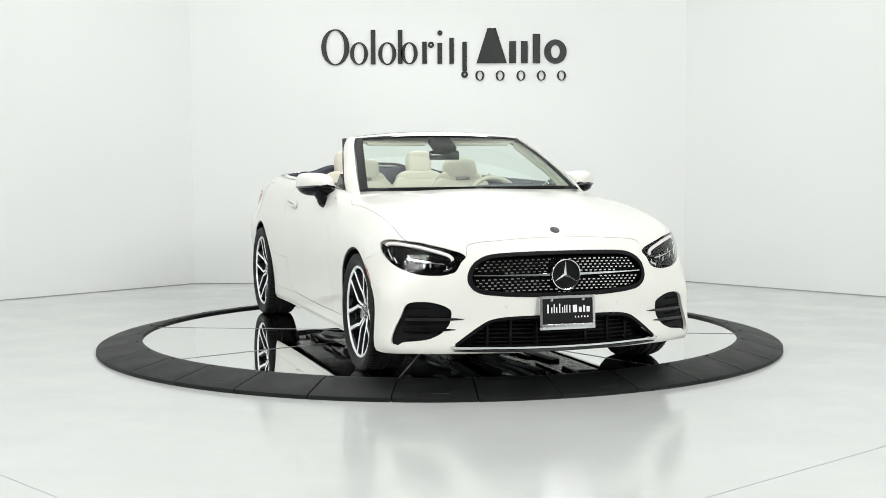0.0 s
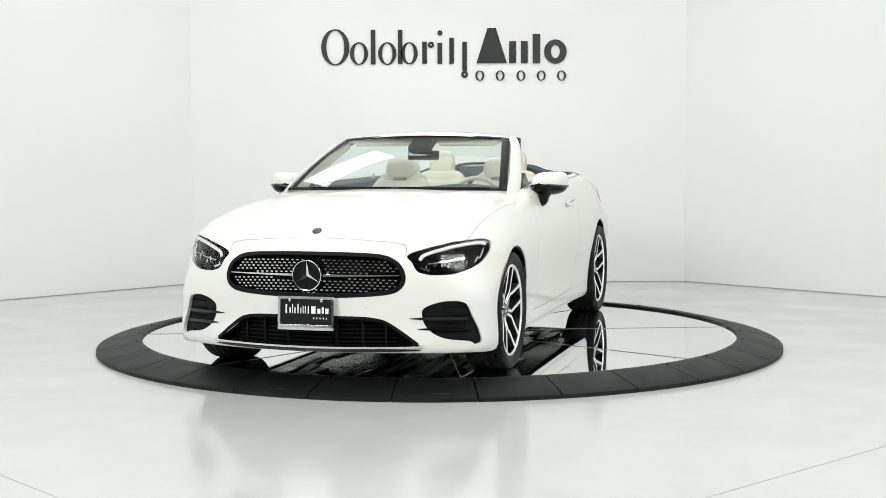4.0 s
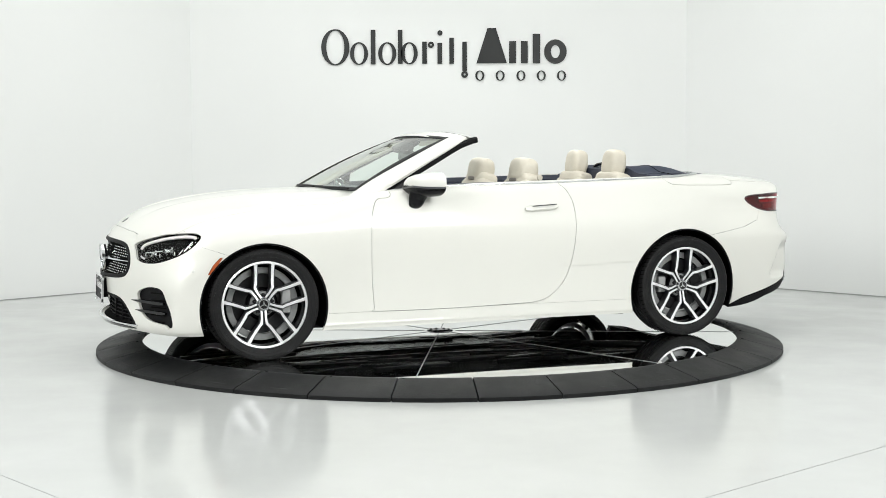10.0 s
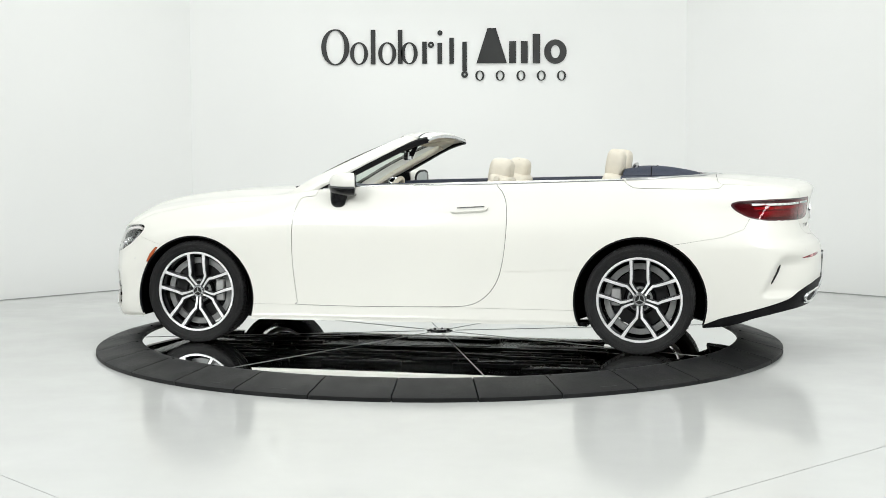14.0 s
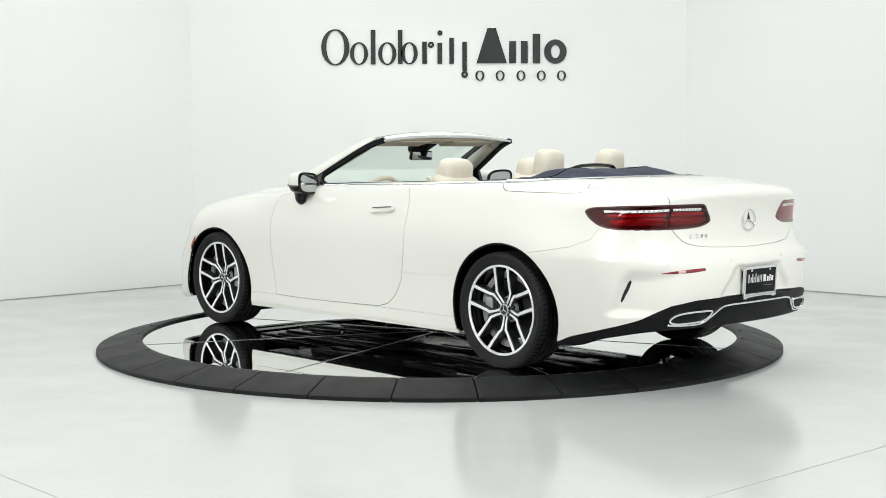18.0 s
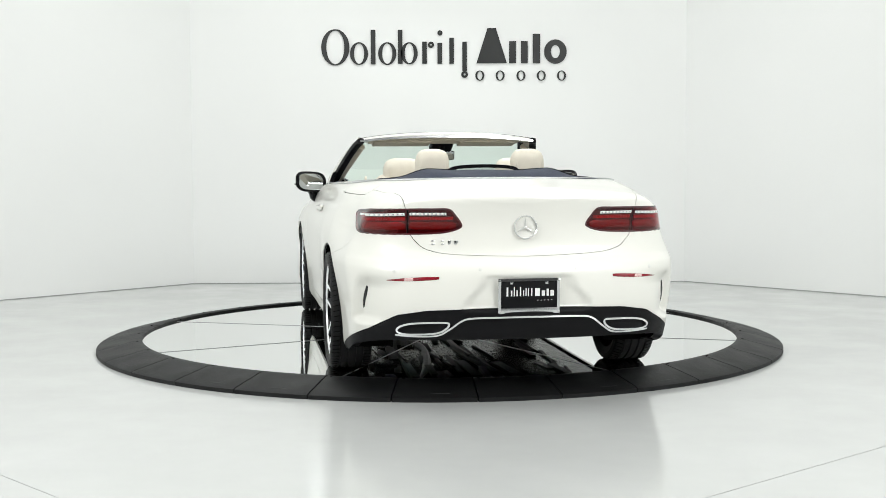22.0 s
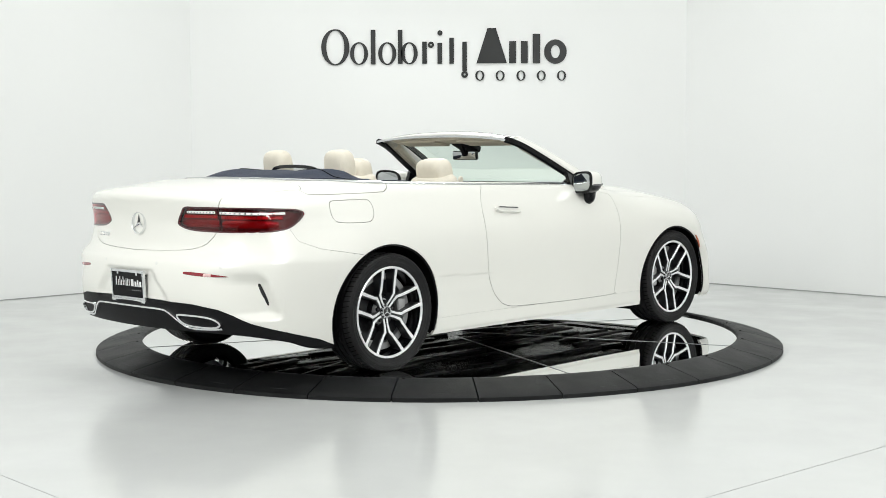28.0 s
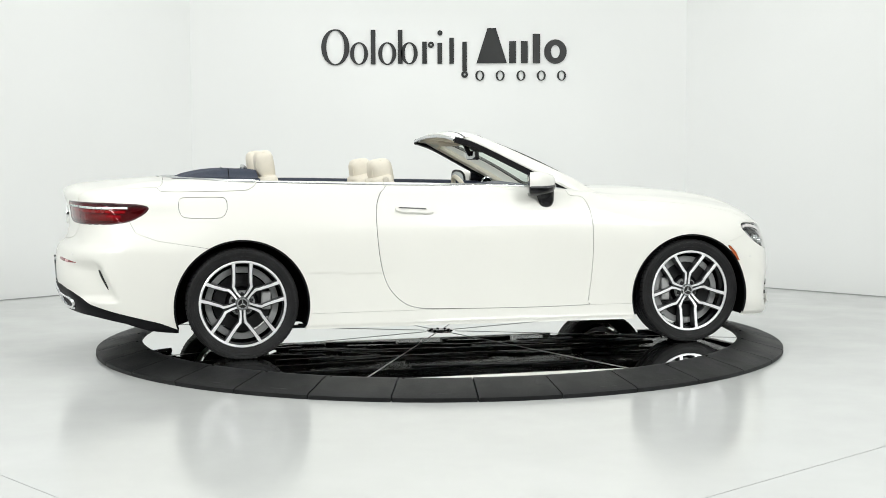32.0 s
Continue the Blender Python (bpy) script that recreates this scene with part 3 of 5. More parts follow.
def snap(p):
    """The nearest place on the body, about."""
    p = Vector(p)
    for _ in range(4):
        f = body_field(*[np.array([v]) for v in p])[0]
        p = p - normal_at(p) * f
    return p


def flip(p, s):
    return Vector((p[0], p[1] * s, p[2]))


def thin_glass(name, tint, gloss=1.45, rough=0.0, dim=1.0):
    """A thin pane: it lets light through with a tint and mirrors more at a slant."""
    m = bpy.data.materials.new(name)
    m.use_nodes = True
    nt = m.node_tree
    nt.nodes.remove(nt.nodes["Principled BSDF"])
    clear, shine = nt.nodes.new("ShaderNodeBsdfTransparent"), nt.nodes.new("ShaderNodeBsdfGlossy")
    fres, mix = nt.nodes.new("ShaderNodeLayerWeight"), nt.nodes.new("ShaderNodeMixShader")
    steep, span = nt.nodes.new("ShaderNodeMath"), nt.nodes.new("ShaderNodeMapRange")
    clear.inputs[0].default_value = (*tint, 1)
    shine.inputs["Roughness"].default_value = rough
    shine.inputs[0].default_value = (dim, dim, dim, 1)
    fres.inputs[0].default_value = 0.5
    steep.operation, steep.inputs[1].default_value = "POWER", 4.0
    span.inputs[3].default_value, span.inputs[4].default_value = ((gloss - 1) / (gloss + 1)) ** 2, 0.9
    nt.links.new(fres.outputs["Facing"], steep.inputs[0])
    nt.links.new(steep.outputs[0], span.inputs[0])
    nt.links.new(span.outputs[0], mix.inputs[0])
    nt.links.new(clear.outputs[0], mix.inputs[1])
    nt.links.new(shine.outputs[0], mix.inputs[2])
    nt.links.new(mix.outputs[0], nt.nodes["Material Output"].inputs[0])
    return m


PANE = thin_glass("windscreen_glass", (0.82, 0.92, 0.86), 1.28)
LENS = thin_glass("lamp_lens", (0.93, 0.95, 0.95), 1.3)
RED_LENS = thin_glass("red_lamp_lens", (0.66, 0.05, 0.085), 1.5)
DEEP_RED = material("deep_red_lamp", (0.22, 0.003, 0.012), 0.2, coat=0.6, vary=0.25, scale=30, bump=0.001, bump_scale=160)
PINK = material("pink_highlight", (0.72, 0.48, 0.47), 0.25, coat=0.5, vary=0.15, scale=80)
RED = material("red_reflector", (0.48, 0.007, 0.022), 0.25, coat=0.5, vary=0.2, scale=60, bump=0.0008, bump_scale=300)
DARK_RED = material("dark_red_plastic", (0.06, 0.002, 0.006), 0.3, coat=0.6)
WHITE_LED = material("frosted_led_bar", (0.85, 0.78, 0.78), 0.35, vary=0.1, scale=60)
AMBER = material("amber_reflector", (0.42, 0.075, 0.008), 0.3, coat=0.4, vary=0.15, scale=60, bump=0.0005, bump_scale=300)
PLATE_BLACK = material("black_plate", (0.006, 0.006, 0.007), 0.5, spec=0.2, vary=0.1)
INK_WHITE = material("white_print", (0.8, 0.8, 0.8), 0.5, vary=0.02)
STEEL = material("brake_steel", (0.022, 0.022, 0.023), 0.45, metal=0.6, rvary=0.08, scale=40)
HEADLINER = material("cream_headliner", (0.74, 0.69, 0.59), 0.8, vary=0.05, scale=30, bump=0.0004, bump_scale=500)
MIRROR_GLASS = material("mirror_glass", (0.45, 0.47, 0.47), 0.01, metal=1.0)
DARK_CHROME = material("dark_chrome", (0.16, 0.16, 0.165), 0.12, metal=1.0)
MIRROR_BLACK = material("mirror_housing_black", (0.004, 0.004, 0.005), 0.22, spec=0.2)


def bm_of(verts, faces):
    bm = bmesh.new()
    vs = [bm.verts.new(v) for v in verts]
    for f in faces:
        bm.faces.new([vs[i] for i in f])
    bmesh.ops.recalc_face_normals(bm, faces=bm.faces[:])
    return bm


def ribbon(name, path, width, thick, mat, parent, lift=0.0, label="", upright=None, closed=False):
    """A strip that follows the body: its width lies on the body, its thickness stands off it."""
    verts, faces = [], []
    n = len(path)
    for i, p in enumerate(path):
        a = path[(i - 1) % n] if closed or i else p
        b = path[(i + 1) % n] if closed or i < n - 1 else p
        d = (Vector(b) - Vector(a)).normalized()
        nn = normal_at(p) if upright is None else Vector(upright)
        w = d.cross(nn).normalized()
        nn = w.cross(d)
        c = Vector(p) + nn * lift
        wd = width[i] if isinstance(width, (list, tuple)) else width
        verts += [c - w * wd / 2, c - w * wd * 0.36 + nn * thick, c + w * wd * 0.36 + nn * thick, c + w * wd / 2]
    for i in range(n if closed else n - 1):
        j = (i + 1) % n
        faces += [(4 * i + q, 4 * i + (q + 1) % 4, 4 * j + (q + 1) % 4, 4 * j + q) for q in range(4)]
    if not closed:
        faces += [(0, 1, 2, 3), tuple(4 * (n - 1) + q for q in (3, 2, 1, 0))]
    return part(name, bm_of(verts, faces), mat, parent, label, angle=40)


def patch(name, tags, mat, parent, side, lift, label=""):
    """A sheet parallel to the body behind an opening."""
    return body_part(skin, name, tags, mat, parent, side, label, depth=0.0, lift=lift)


# ---- windscreen, pillars and header ----
def arc3(pts, n=8):
    return [Vector(p) for p in smooth_curve(pts, n)]


def loft(rows):
    """Faces between rows of points of equal length."""
    k = len(rows[0])
    return [v for r in rows for v in r], [(i * k + j, i * k + j + 1, (i + 1) * k + j + 1, (i + 1) * k + j) for i in range(len(rows) - 1) for j in range(k - 1)]


SCREEN_LOW = lambda s: Vector((0.855 - 0.065 * abs(s) ** 2.2, 0.735 * s, 1.008 - 0.004 * abs(s) ** 3))
SCREEN_TOP = lambda s: Vector((0.205 - 0.075 * abs(s) ** 2.2, 0.585 * s, 1.343 - 0.022 * abs(s) ** 2.5))


def screen_at(s, h):
    p = SCREEN_LOW(s).lerp(SCREEN_TOP(s), h)
    bow = 0.018 * math.sin(math.pi * h)
    return p + Vector((0.47 * bow, 0.25 * bow * s, 0.88 * bow))


cols = [i / 20 - 1 for i in range(41)]
v, f = loft([[screen_at(s, h / 10) for s in cols] for h in range(11)])
glass = part("windscreen", bm_of(v, f), PANE, car, "clear greenish windscreen glass")
for rng, name in (([(s, 0.0) for s in cols], "lower"), ([(s, 1.0) for s in cols], "upper")):
    pts = [screen_at(s, h) for s, h in rng]
    ribbon("glass_border", pts, 0.045 if name == "lower" else 0.035, 0.003, BLACK, glass, 0.002, upright=(0.47, 0, 0.88))
for s in (1, -1):
    ribbon("glass_border", [screen_at(s * 0.955, h / 12) for h in range(13)], 0.054, 0.003, BLACK, glass, 0.002, upright=(0.45, 0.3 * s, 0.85))
for s in (1, -1):
    # pillar: a bent hollow section, white outside, black seal behind
    out = arc3([(0.765, 0.775 * s, 0.945), (0.600, 0.752 * s, 1.050), (0.388, 0.704 * s, 1.158), (0.165, 0.648 * s, 1.268), (0.04, 0.598 * s, 1.326)], 6)
    rows = []
    for i, p in enumerate(out):
        w = 1.15 - 0.35 * i / (len(out) - 1)
        rows.append([p + Vector(q) * w for q in ((0.094, -0.033 * s, 0.016), (0.054, -0.006 * s, 0.020), (0.004, 0.010 * s, 0.014), (-0.032, 0.012 * s, 0.002), (-0.046, 0.002 * s, -0.014),
                                                 (-0.03, -0.04 * s, -0.028), (0.04, -0.05 * s, -0.022), (0.094, -0.033 * s, 0.016))])
    v, f = loft(rows)
    pillar = part("windscreen_pillar", bm_of(v, f), PAINT, car, "white windscreen pillar")
    seal = arc3([(0.645, 0.757 * s, 0.985), (0.50, 0.725 * s, 1.062), (0.30, 0.683 * s, 1.166), (0.10, 0.632 * s, 1.268), (-0.01, 0.605 * s, 1.308), (-0.052, 0.597 * s, 1.318)], 6)
    swept("pillar_seal", seal, [(0.030, -0.026), (0.030, 0.014), (0.004, 0.028), (-0.034, 0.020), (-0.038, -0.024), (0.0, -0.034)], BLACK, pillar, "black rubber seal", scale=[0.68] * len(seal))
    trim = arc3([(0.66, 0.70 * s, 0.99), (0.50, 0.675 * s, 1.085), (0.30, 0.625 * s, 1.187), (0.12, 0.575 * s, 1.278)], 6)
    swept("pillar_trim", trim, ring_profile(0.026, 0.022), HEADLINER, pillar, "cream inner pillar trim")
    # black corner at the mirror's foot
    tri = [Vector((0.655, 0.79 * s, 0.968)), Vector((0.40, 0.79 * s, 0.995)), Vector((0.40, 0.752 * s, 1.10)), Vector((0.50, 0.758 * s, 1.055))]
    back = [q - Vector((0, 0.03 * s, 0)) for q in tri]
    part("mirror_corner", bm_of(tri + back, [(0, 1, 2, 3), (7, 6, 5, 4), (0, 1, 5, 4), (1, 2, 6, 5), (2, 3, 7, 6), (3, 0, 4, 7)]), GLOSS_BLACK, car)

rows = []
for s in [i / 16 - 1 for i in range(33)]:
    a = abs(s)
    c = Vector((0.0, 0.612 * s, 0.014 * (1 - a ** 2) - 0.030 * a ** 2.6))
    rows.append([c + Vector(q) for q in ((0.215 - 0.085 * a ** 2.2, 0, 1.336), (0.17 - 0.07 * a ** 2.2, 0, 1.352), (0.09 - 0.04 * a ** 2, 0, 1.361), (0.02, 0, 1.362), (-0.03, 0, 1.356), (-0.052, 0, 1.346),
                                         (-0.05, 0, 1.336), (0.0, 0, 1.330), (0.1, 0, 1.324), (0.215 - 0.085 * a ** 2.2, 0, 1.336))])
v, f = loft(rows)
header = part("windscreen_header", bm_of(v, f), PAINT, car, "white windscreen header rail")
swept("header_seal", [Vector((-0.058 + 0.006 * abs(s), 0.60 * s, 1.345 - 0.030 * abs(s) ** 2.6)) for s in [i / 12 - 1 for i in range(25)]], [(0.012, -0.008), (0.012, 0.004), (-0.010, 0.007), (-0.012, -0.008)],
      SATIN, header, "slim metal edge strip")
swept("header_strip", [Vector((0.03 - 0.02 * abs(s) ** 2.2, 0.60 * s, 1.3745 - 0.013 * s * s - 0.030 * abs(s) ** 2.6)) for s in [i / 12 - 1 for i in range(25)]],
      [(0.007, -0.004), (0.007, 0.002), (0.0, 0.0035), (-0.007, 0.002), (-0.007, -0.004)], BLACK, header, "black rubber strip along the header")
for y in (0.40, -0.40):
    bm = bmesh.new()
    box(bm, (0.02, 0.15, 0.004), (0, 0, 0), bevel=0.0015)
    part("roof_latch", bm, CHROME, header, m=pose(-0.045, y, 1.3495 - 0.030 * (abs(y) / 0.612) ** 2.6, 0, -25, 0))
bm = bmesh.new()
box(bm, (0.17, 1.06, 0.02), (0, 0, 0), bevel=0.008)
part("headliner", bm, HEADLINER, header, "cream headliner strip", m=pose(0.06, 0, 1.318, 0, 8, 0))
for y in (0.30, -0.30):
    bm = bmesh.new()
    box(bm, (0.16, 0.40, 0.022), (0, 0, 0), bevel=0.009, seg=3)
    part("sun_visor", bm, HEADLINER, header, "cream sun visor", m=pose(0.085, y, 1.303, 0, 10, 0))
bm = bmesh.new()
box(bm, (0.16, 0.16, 0.05), (0, 0, 0), bevel=0.02, seg=3)
mirror_in = part("mirror_housing", bm, BLACK, car, "black camera housing behind the windscreen", m=pose(0.22, 0, 1.285, 0, 24, 0))
bm = bmesh.new()
box(bm, (0.10, 0.03, 0.03), (0, 0, 0), bevel=0.01)
part("mirror_stalk", bm, BLACK, mirror_in, m=pose(-0.02, 0, -0.04, 0, 40, 0))
bm = bmesh.new()
box(bm, (0.03, 0.215, 0.065), (0, 0, 0), bevel=0.014, seg=3)
rv = part("inner_mirror", bm, GLOSS_BLACK, car, "black interior rear-view mirror", m=pose(0.225, 0.012, 1.216, 0, -7, 4))
bm = bmesh.new()
box(bm, (0.004, 0.20, 0.054), (0, 0, 0), bevel=0.0018)
part("mirror_glass", bm, MIRROR_GLASS, rv, m=pose(-0.0145, 0, 0))

glass.visible_shadow = False

# ---- lamps ----
for s in (1, -1):
    lens = patch("headlight", [LAMP], LENS, car, s, 0.0, "clear headlight with dark inside and bright strip")
    lens.visible_shadow = False
    patch("lamp_housing", [LAMP], CAVITY, lens, s, -0.055)
    top = arc3([(2.125, 0.578, 0.668), (2.117, 0.592, 0.693), (2.07, 0.645, 0.715), (1.985, 0.735, 0.738), (1.90, 0.805, 0.752), (1.845, 0.846, 0.750), (1.84, 0.862, 0.738)], 6)
    strip = []
    for p in top:
        q = front_at(p.y, p.z) if p.x > 1.98 else side_at(p.x, p.z)
        strip.append(flip(q - normal_at(q) * 0.016, s))
    ribbon("daylight_strip", strip, 0.019, 0.008, WHITE_LED, lens, 0.0, "white daytime light strip")
    for x, y, z, r in ((2.055, 0.655, 0.642, 0.019), (1.965, 0.752, 0.664, 0.019)):
        q = front_at(y, z)
        n = Vector((0.94, 0.30, 0.05)).normalized()
        c = flip(q - normal_at(q) * 0.030, s)
        turn = Vector((n.x, n.y * s, n.z)).to_track_quat("Y", "Z").to_matrix().to_4x4()
        bm = bmesh.new()
        lathe(bm, [(r * 0.75, -0.03), (r, -0.028), (r, 0.004), (r * 0.86, 0.010), (r * 0.8, 0.004)], 24)
        unit = part("projector", bm, SATIN, lens, m=Matrix.Translation(c) @ turn)
        bm = bmesh.new()
        lathe(bm, [(r * 0.8, 0.004), (r * 0.6, 0.014), (r * 0.3, 0.019), (0.0005, 0.020)], 20)
        part("projector_lens", bm, GLOSS_BLACK, unit)
    fin = [flip(front_at(y, z) - normal_at(front_at(y, z)) * 0.02, s) for y, z in ((0.62, 0.648), (0.68, 0.655), (0.74, 0.664), (0.79, 0.674))]
    ribbon("lamp_fin", fin, 0.007, 0.006, CHROME, lens)
    fin = [flip(front_at(y, z) - normal_at(front_at(y, z)) * 0.02, s) for y, z in ((0.585, 0.63), (0.60, 0.62), (0.63, 0.612))]
    ribbon("lamp_fin", fin, 0.016, 0.006, CHROME, lens)
    for y, z, h in ((0.612, 0.628, 0.030), (0.690, 0.652, 0.036), (0.722, 0.640, 0.026), (0.786, 0.676, 0.036), (0.806, 0.655, 0.024)):
        q = front_at(y, z)
        bm = bmesh.new()
        box(bm, (0.010, 0.011, h), (0, 0, 0), bevel=0.003)
        part("reflector_plate", bm, CHROME, lens, m=Matrix.Translation(flip(q - normal_at(q) * 0.034, s)) @ pose(0, 0, 0, 0, 0, 30 * s))
    for x, z in ((1.885, 0.69), (1.905, 0.667), (1.935, 0.648)):
        fin = [flip(side_at(x + d, z + e) - normal_at(side_at(x + d, z + e)) * 0.018, s) for d, e in ((0.0, 0.0), (-0.025, 0.03))]
        ribbon("lamp_fin", fin, 0.010, 0.004, SATIN, lens)
    # tail lamp in two pieces, parted by the boot's joint
    for tag, name, lab in ((TAILLAMP, "tail_light", "red tail light on the rear wing"), (TAIL_LID, "lid_tail_light", "red tail light on the boot lid")):
        lens = patch(name, [tag], RED_LENS, car, s, 0.0, lab)
        lens.visible_shadow = False
        body_part(skin, "lamp_housing", [tag], DARK_RED, lens, s, "", depth=0.0, lift=-0.024)
    for y0, y1, z0, z1 in ((0.40, 0.58, 0.921, 0.921), (0.604, 0.80, 0.919, 0.912)):
        pts = [rear_at(y0 + (y1 - y0) * i / 10, z0 + (z1 - z0) * i / 10) for i in range(11)]
        led = [flip(p + normal_at(p) * 0.0005, s) for p in pts]
        bar = ribbon("led_bar", led, 0.013, 0.0015, WHITE_LED, lens, 0.0, "frosted silver light bar")
        cell = many(0, -3.0, -1.0, [(y0 + (y1 - y0) * (i + 0.5) / 9, z0 + (z1 - z0) * (i + 0.5) / 9) for i in range(9)])
        for p in cell:
            bm = bmesh.new()
            box(bm, (0.002, 0.009, 0.009), (0, 0, 0), bevel=0.0007)
            part("led_cell", bm, SATIN, bar, m=Matrix.Translation(flip(p + normal_at(p) * 0.0022, s)) @ (flip(normal_at(p), s)).to_track_quat("X", "Z").to_matrix().to_4x4())
    for z, y0, y1 in ((0.860, 0.350, 0.583), (0.858, 0.602, 0.81)):
        low_part = many(0, -3.0, -1.0, [(y0 + (y1 - y0) * i / 10, z) for i in range(11)])
        ribbon("red_panel", [flip(p - normal_at(p) * 0.017, s) for p in low_part], [0.020] + [0.040] * 9 + [0.030], 0.003, DEEP_RED, lens)
    for z, y0, y1 in ((0.895, 0.365, 0.581), (0.892, 0.604, 0.805)):
        n = 14
        seg = many(0, -3.0, -1.0, [(y0 + (y1 - y0) * (i + e) / n, z) for i in range(n) for e in (0.06, 0.94)])
        for i in range(n):
            ribbon("red_cell", [flip(p - normal_at(p) * 0.014, s) for p in seg[2 * i:2 * i + 2]], 0.019, 0.005, RED, lens)
    rim_pts = [snap(p) for p in smooth_curve(TAIL_LINE, 3, closed=True)]
    ribbon("lamp_rim", [flip(p, s) for p in rim_pts], 0.009, 0.0012, DARK_RED, car, 0.0, "dark red tail light rim", closed=True)
    patch("side_marker", [MARK], AMBER, car, s, 0.001, "amber side marker")
    pts = many(0, -3.0, -1.0, [(0.70 - 0.252 * i / 12, 0.590 + 0.014 * i / 12) for i in range(13)])
    ribbon("rear_reflector", [flip(p, s) for p in pts], [0.003, 0.007, 0.011, 0.014, 0.016, 0.017, 0.018, 0.018, 0.018, 0.018, 0.017, 0.016, 0.012], 0.002, DEEP_RED, car, 0.0005, "red rear reflector strip with a painted highlight")
    # pink piece laid on the red strip as its painted highlight
    ribbon("reflector_highlight", [flip(p, s) for p in pts[4:7]], 0.0150, 0.0012, PINK, car, 0.002, "pink painted highlight on the rear reflector")
    pts = [Vector(p) for p in smooth_curve([(-2.268, 0.776, 0.566), (-2.249, 0.784, 0.51), (-2.222, 0.788, 0.45), (-2.192, 0.788, 0.398)], 4)]
    ribbon("bumper_vent", [flip(p, s) for p in pts], [0.004] + [0.012 + 0.022 * math.sin(math.pi * i / 12) for i in range(1, 12)] + [0.006], 0.003, GLOSS_BLACK, car, 0.0045, "black air slit", upright=(-0.86, 0.5 * s, 0.0))

# ---- nose: grille, emblem, intakes ----
grille = patch("grille", [GRILLE], CAVITY, car, 0, -0.038, "black grille with chrome studs and cross bar")
ring = smooth_curve([(0.0, 0.703), (0.20, 0.701), (0.38, 0.691), (0.46, 0.664), (0.502, 0.62), (0.514, 0.560), (0.485, 0.515), (0.41, 0.494), (0.22, 0.482), (0.0, 0.478),
                     (-0.22, 0.482), (-0.41, 0.494), (-0.485, 0.515), (-0.514, 0.560), (-0.502, 0.62), (-0.46, 0.664), (-0.38, 0.691), (-0.20, 0.701)], 6, closed=True)
mid = np.array([0.0, 0.592])
ribbon("grille_frame", [front_at(*(mid + (q - mid) * 0.974)) for q in ring], 0.024, 0.004, BLACK, grille, 0.0008, "gloss black grille surround", closed=True)
studs = bmesh.new()
inner = (ring - mid) * np.array([0.945, 0.86]) + mid


def in_ring(y, z):
    a, b = inner, np.roll(inner, -1, 0)
    c = ((a[:, 1] > z) != (b[:, 1] > z)) & (y < (b[:, 0] - a[:, 0]) * (z - a[:, 1]) / np.where(b[:, 1] == a[:, 1], 1e-9, b[:, 1] - a[:, 1]) + a[:, 0])
    return c.sum() % 2 == 1


spots = []
for r in range(13):
    z = 0.690 - 0.0163 * r
    for k in range(-17, 18):
        y = 0.030 * (k + 0.5 * (r % 2))
        zz = z - 0.06 * y * y
        if in_ring(y, zz) and math.hypot(y, zz - 0.588) > 0.088 and abs(zz - 0.588) > 0.0145:
            spots.append((y, zz))
for p in many(0, 3.0, 1.0, spots):
    n = normal_at(p)
    box(studs, (0.004, 0.0150, 0.0062), (0, 0, 0), m=Matrix.Translation(p - n * 0.020) @ pose(0, 0, 0, 0, 0, math.degrees(math.atan2(n.y, n.x))))
for r in range(13):
    z = 0.690 - 0.0163 * r
    vs0 = [(y, z - 0.06 * y * y) for y in np.linspace(-0.5, 0.5, 41) if in_ring(y, z - 0.06 * y * y)]
    if len(vs0) > 3:
        ribbon("grille_slat", [p - Vector((0.034, 0, 0)) for p in many(0, 3.0, 1.0, vs0)], 0.008, 0.004, CAVITY, grille, upright=(1, 0, 0))
part("grille_studs", studs, CHROME, grille, "small chrome studs in rows", smooth=False)["kind"] = "stuff"
for y0, y1 in ((0.085, 0.475), (-0.475, -0.085)):
    pts = [front_at(y0 + (y1 - y0) * i / 12, 0.588) - Vector((0.018, 0, 0)) for i in range(13)]
    ribbon("cross_bar", pts, [0.006 + 0.014 * (1 - abs(p.y) / 0.475) for p in pts], 0.016, CHROME, grille, upright=(1, 0, 0), label="bright tapered cross bar")


def emblem(r, m, parent, name):
    """A ring with three tapered bars."""
    bm = bmesh.new()
    lathe(bm, [(r * 0.90, 0.0), (r * 0.93, 0.010), (r * 0.98, 0.012), (r, 0.006), (r, -0.006), (r * 0.9, -0.006)], 48, closed=True)
    em = part(name, bm, CHROME, parent, "chrome ring emblem", m=m)
    for k in range(3):
        a = radians(90 + 120 * k)
        d, w = Vector((math.cos(a), 0, math.sin(a))), Vector((-math.sin(a), 0, math.cos(a)))
        v = [w * r * 0.13, d * r * 0.93, w * -r * 0.13, Vector((0, 0.014, 0)), d * r * 0.92 + Vector((0, 0.005, 0)), d * -r * 0.06]
        part("emblem_bar", bm_of(v, [(0, 3, 4, 1), (3, 2, 1, 4), (0, 1, 2, 5), (0, 5, 3), (5, 2, 3)]), CHROME, em, smooth=False)
    return em


